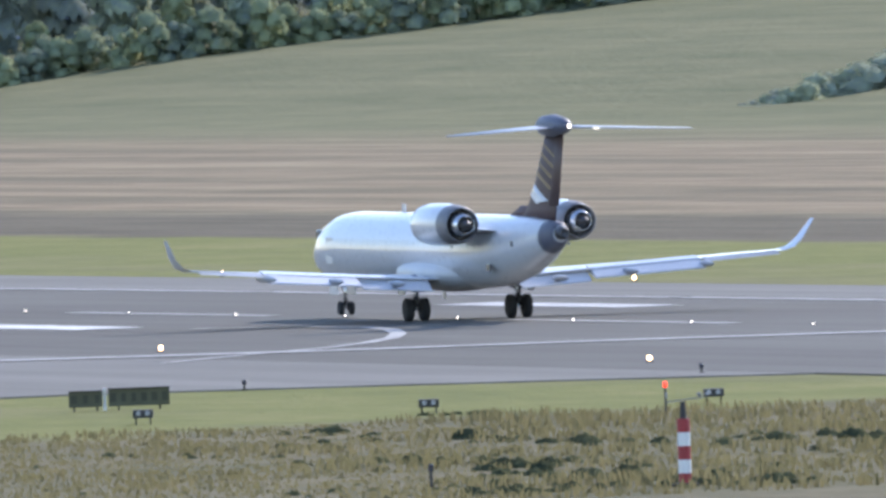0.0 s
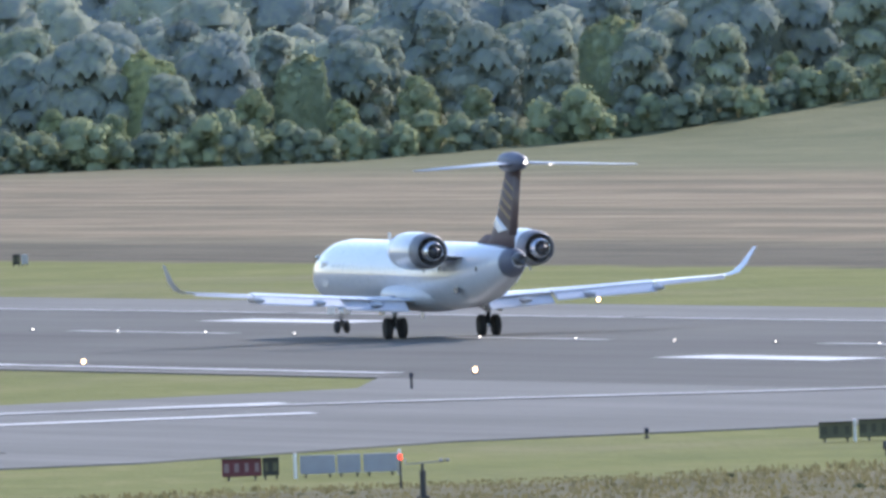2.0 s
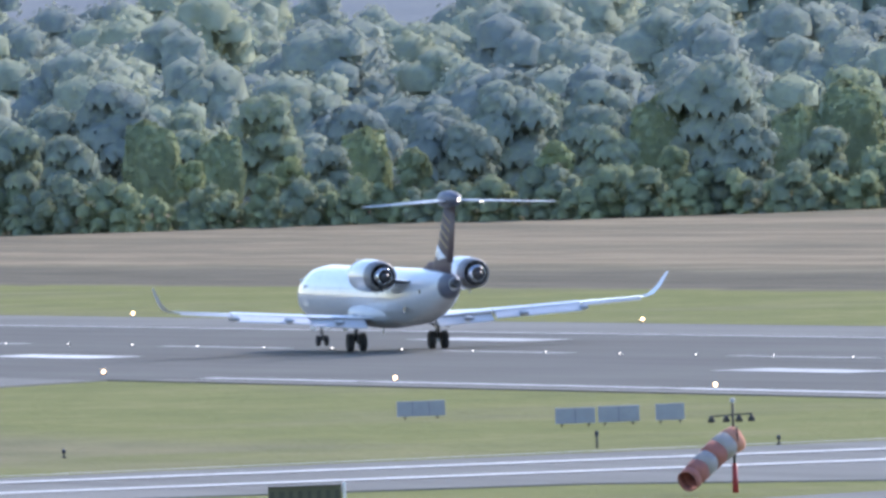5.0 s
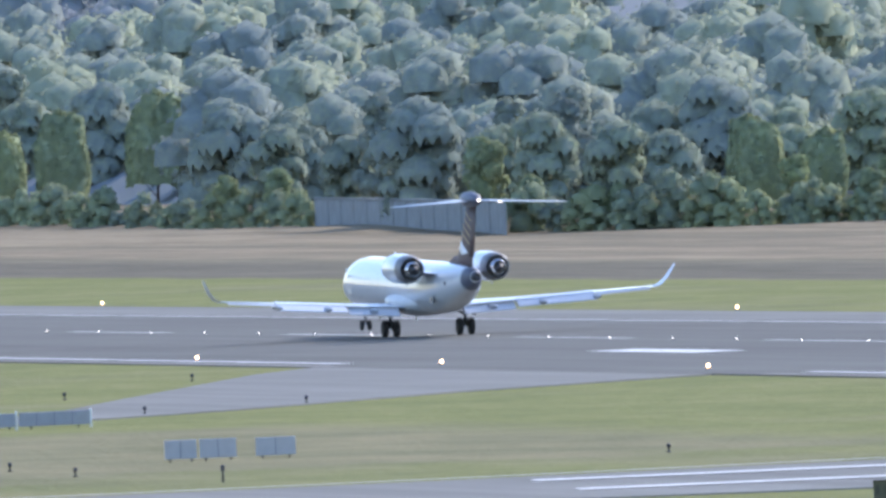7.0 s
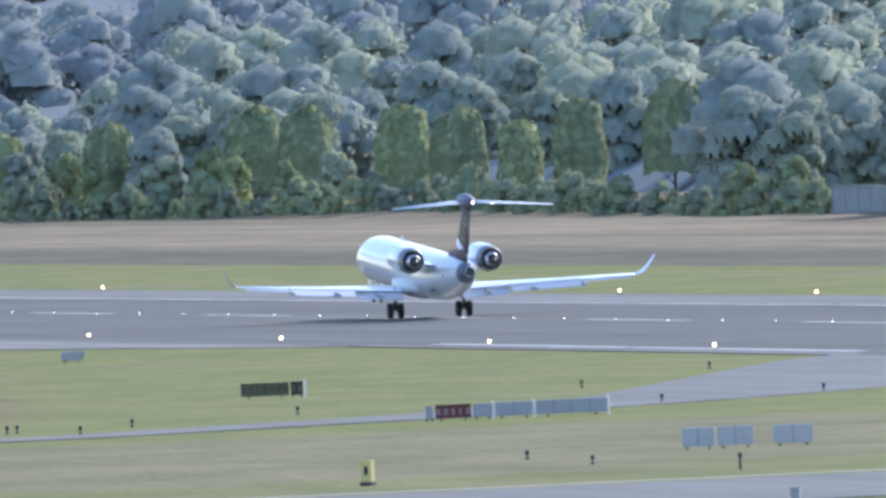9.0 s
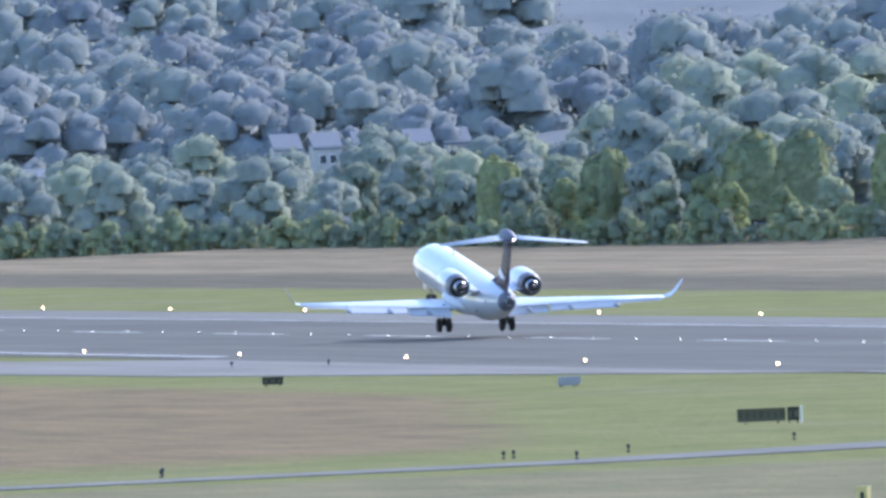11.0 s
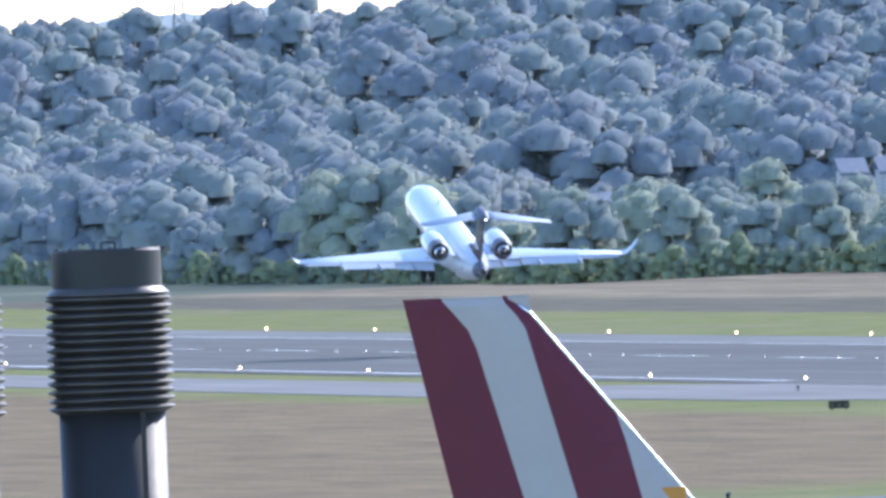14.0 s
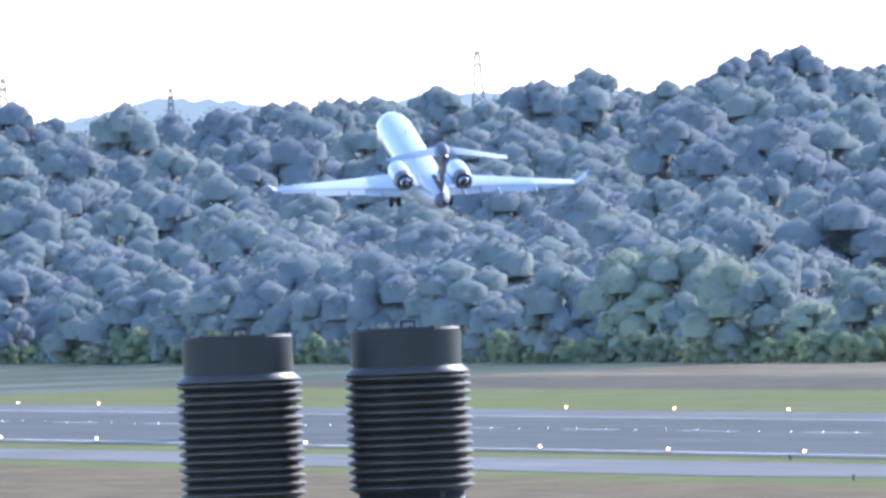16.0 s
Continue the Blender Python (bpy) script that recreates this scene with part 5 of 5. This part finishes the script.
        leg = part("main_gear", bm, M_METAL, t, "metal main gear leg")
        for o in (-0.45, 0.45):
            wheel(leg, s * 3.6 + o, 15.2, 0.55, 0.55, 0.4)
        part("pylon", boxed(s * 5.75, 18.6, 2.9, 0.3, 3.0, 0.6, 0.05), M_GREY, wg)
    leg = part("nose_gear", tube(bmesh.new(), (0, 27.5, 0.35), (0, 27.6, 2.2), 0.1), M_METAL, t, "metal nose gear leg")
    for o in (-0.25, 0.25):
        wheel(leg, o, 27.5, 0.38, 0.38, 0.24)
    return t


# ---- roof with two exhaust stacks ----
def make_stack(x, y, top, label):
    s = empty("exhaust_stack", pose(x, y, 12.0) @ Matrix.Diagonal((1.045, 1.045, 1, 1)))
    tagged(s, label, "exhaust stack", "exhaust stacks")
    z = top - 12.0
    part("cap_tube", lathe([(z - 0.205, 0.271), (z - 0.012, 0.271), (z, 0.264), (z, 0.245), (z - 0.03, 0.24)], 72, "z"), M_PIPE, s, "smooth dark cap tube")
    part("lid", lathe([(z - 0.02, 0.243), (z - 0.015, 0.2), (z - 0.012, 0.02)], 40, "z"), M_PIPE, s, "dark lid")
    bm = bmesh.new()
    for a, b in (((-0.033, 0, z - 0.01), (-0.033, 0, z + 0.034)), ((-0.033, 0, z + 0.034), (0.033, 0, z + 0.034)), ((0.033, 0, z + 0.034), (0.033, 0, z - 0.01))):
        tube(bm, Vector(a) + Vector((0, -0.1, 0)), Vector(b) + Vector((0, -0.1, 0)), 0.007, 0.007, 6)
    part("handle", bm, M_FIXTURE, s, "dark wire handle")
    for i in range(5):
        a = radians(-5 + 72 * i + 10)
        part("bolt", lathe([(z - 0.025, 0.012), (z + 0.006, 0.012), (z + 0.01, 0.006)], 8, "z", (0.262 * math.cos(a), 0.262 * math.sin(a), 0)), M_FIXTURE, s)
    part("collar", lathe([(z - 0.196, 0.273), (z - 0.205, 0.278), (z - 0.23, 0.308), (z - 0.238, 0.308), (z - 0.238, 0.26)], 48, "z"), M_PIPERING, s, "sloping weathered collar", True)
    pitch, n = 0.0432, 14
    ring = mesh_of("bellows_ring", lathe([(0.0, 0.272), (-0.006, 0.3), (-0.0145, 0.311), (-0.021, 0.311), (-0.026, 0.302), (-0.038, 0.276), (-0.0435, 0.271)], 48, "z", caps=False), M_PIPERING, False)
    for i in range(n):
        shared("bellows_ring", ring, s, pose(0.002 * math.sin(i * 1.7), 0, z - 0.238 - pitch * i, 0.5 * math.sin(i * 2.1), 0.4 * math.cos(i * 1.3), 0))
    zb = z - 0.238 - pitch * n
    part("lower_tube", lathe([(0, 0.262), (zb + 0.02, 0.262)], 48, "z"), M_PIPE, s, "smooth dark lower tube", True)
    part("seam_strip", boxed(0.12, -0.234, zb / 2, 0.025, 0.012, zb), M_PIPE, s)
    part("flange", lathe([(0, 0.36), (0.05, 0.36), (0.07, 0.27)], 32, "z"), M_PIPE, s, "dark foot flange")
    return s


def make_roof():
    b = empty("roof_block", pose(20, 152, 0))
    tagged(b, "flat-roofed service building carrying the exhaust stacks", "building")
    part("wall", boxed(0, 0, 5.85, 22, 16, 11.7), M_WALL, b)
    part("roof", boxed(0, 0, 11.85, 22.6, 16.6, 0.3), M_PIPE, b, "dark flat roof")
    for s in (-1, 1):
        part("parapet", boxed(s * 11.2, 0, 12.12, 0.2, 16.6, 0.24), M_ROOF, b, "pale metal parapet")
        part("parapet", boxed(0, s * 8.2, 12.12, 22.2, 0.2, 0.24), M_ROOF, b, "pale metal parapet")
    make_stack(20.18, 148.63, 15.85, "dark steel exhaust stack with ribbed bellows")
    make_stack(19.32, 148.74, 15.845, "dark steel exhaust stack with worn bellows")


def make_weeds():
    """Long rough grass and weeds before the taxiway."""
    g = np.random.default_rng(17)
    n = 14000
    vs, fs = [], []
    x, y = g.uniform(196, 262, n), g.uniform(728, 840, n)
    patch = np.array([noise.noise((a / 6, b / 16, 5)) for a, b in zip(x, y)])
    right = np.array([smooth(226, 246, a + (838 - b) * 0.22) for a, b in zip(x, y)])
    hgt = 0.06 + 0.09 * np.clip(patch + 0.25, 0, 1) + 0.22 * right * np.clip(patch + 0.3, 0, 1)
    for i in range(n):
        for k in range(3):
            a = g.uniform(0, 6.28)
            w, h = g.uniform(0.02, 0.05), hgt[i] * g.uniform(0.6, 1.7)
            lean = g.uniform(-0.14, 0.14, 2)
            bx, by = x[i] + g.uniform(-0.2, 0.2), y[i] + g.uniform(-0.3, 0.3)
            c, s = math.cos(a) * w, math.sin(a) * w
            m = len(vs)
            vs += [(bx - c, by - s, -0.02), (bx + c, by + s, -0.02), (bx + c * 1.4 + lean[0] * h, by + s * 1.4, h * 0.6), (bx + lean[0] * 2 * h, by + lean[1] * h, h)]
            fs += [(m, m + 1, m + 2), (m, m + 2, m + 3)]
    ob = new("rough_grass", tri_mesh("rough_grass", np.array(vs), np.array(fs), M_WEED))
    tagged(ob, "dry rough grass and weeds beside the airfield", "grass", kind="stuff")
    temps = [puff_crown(420, 0.75, 1.6, -0.4, 0.06, 500 + i, 40) for i in range(4)]
    places = []
    q = random.Random(8)
    for i in range(1500):
        bx, by = q.uniform(205, 262), q.uniform(735, 834)
        thick = smooth(-0.15, 0.35, noise.noise((bx / 4, by / 40, 9))) * smooth(224, 240, bx + (834 - by) * 0.2)
        if q.random() < 0.05 + 0.95 * thick:
            places.append((bx, by, -0.1, q.uniform(0.15, 0.3) + 0.35 * thick * q.random(), q.uniform(0.6, 1.1)))
    for i in range(10):
        places.append((q.uniform(243.5, 246), 848 + q.uniform(-1, 1), -0.05, 0.3, 0.7))
    joined_crowns("weed_clumps", places, temps, M_SCRUB, "dark green nettle clumps in rough grass", "weeds")


make_lights()
make_signs()
make_cabinet()
make_grey_box()
make_approach_units()
make_obstacle_lamp(247.0, 833.3, 0.95)
make_obstacle_lamp(216.1, 834.8, 0.95)
make_wind_mast(218.8, 736.6, 2.5, 0.17, True, 0.42)
make_wind_mast(212.1, 816.8, 1.15, 0.09, False, 0.5)
make_windsock()
taxiing = make_taxiing()
make_roof()
make_weeds()


FIN_ROWS = [(0, 53.0), (6, 67.5), (11, 79.5), (12.5, 83.09), (13, 84.3), (13.5, 85.53), (14, 86.73), (14.5, 87.99), (15, 89.37), (15.5, 90.77), (16, 92.2)]


def motions():
    walk(jet, [(t, pose(x, y, z, p, r, 0)) for t, x, y, z, p, r in JET_ROWS])
    walk(taxiing, [(t, pose(x, 594.22 - (x - 83.09) * 0.146, 0.05, 0, 0, -98.3)) for t, x in FIN_ROWS])


motions()
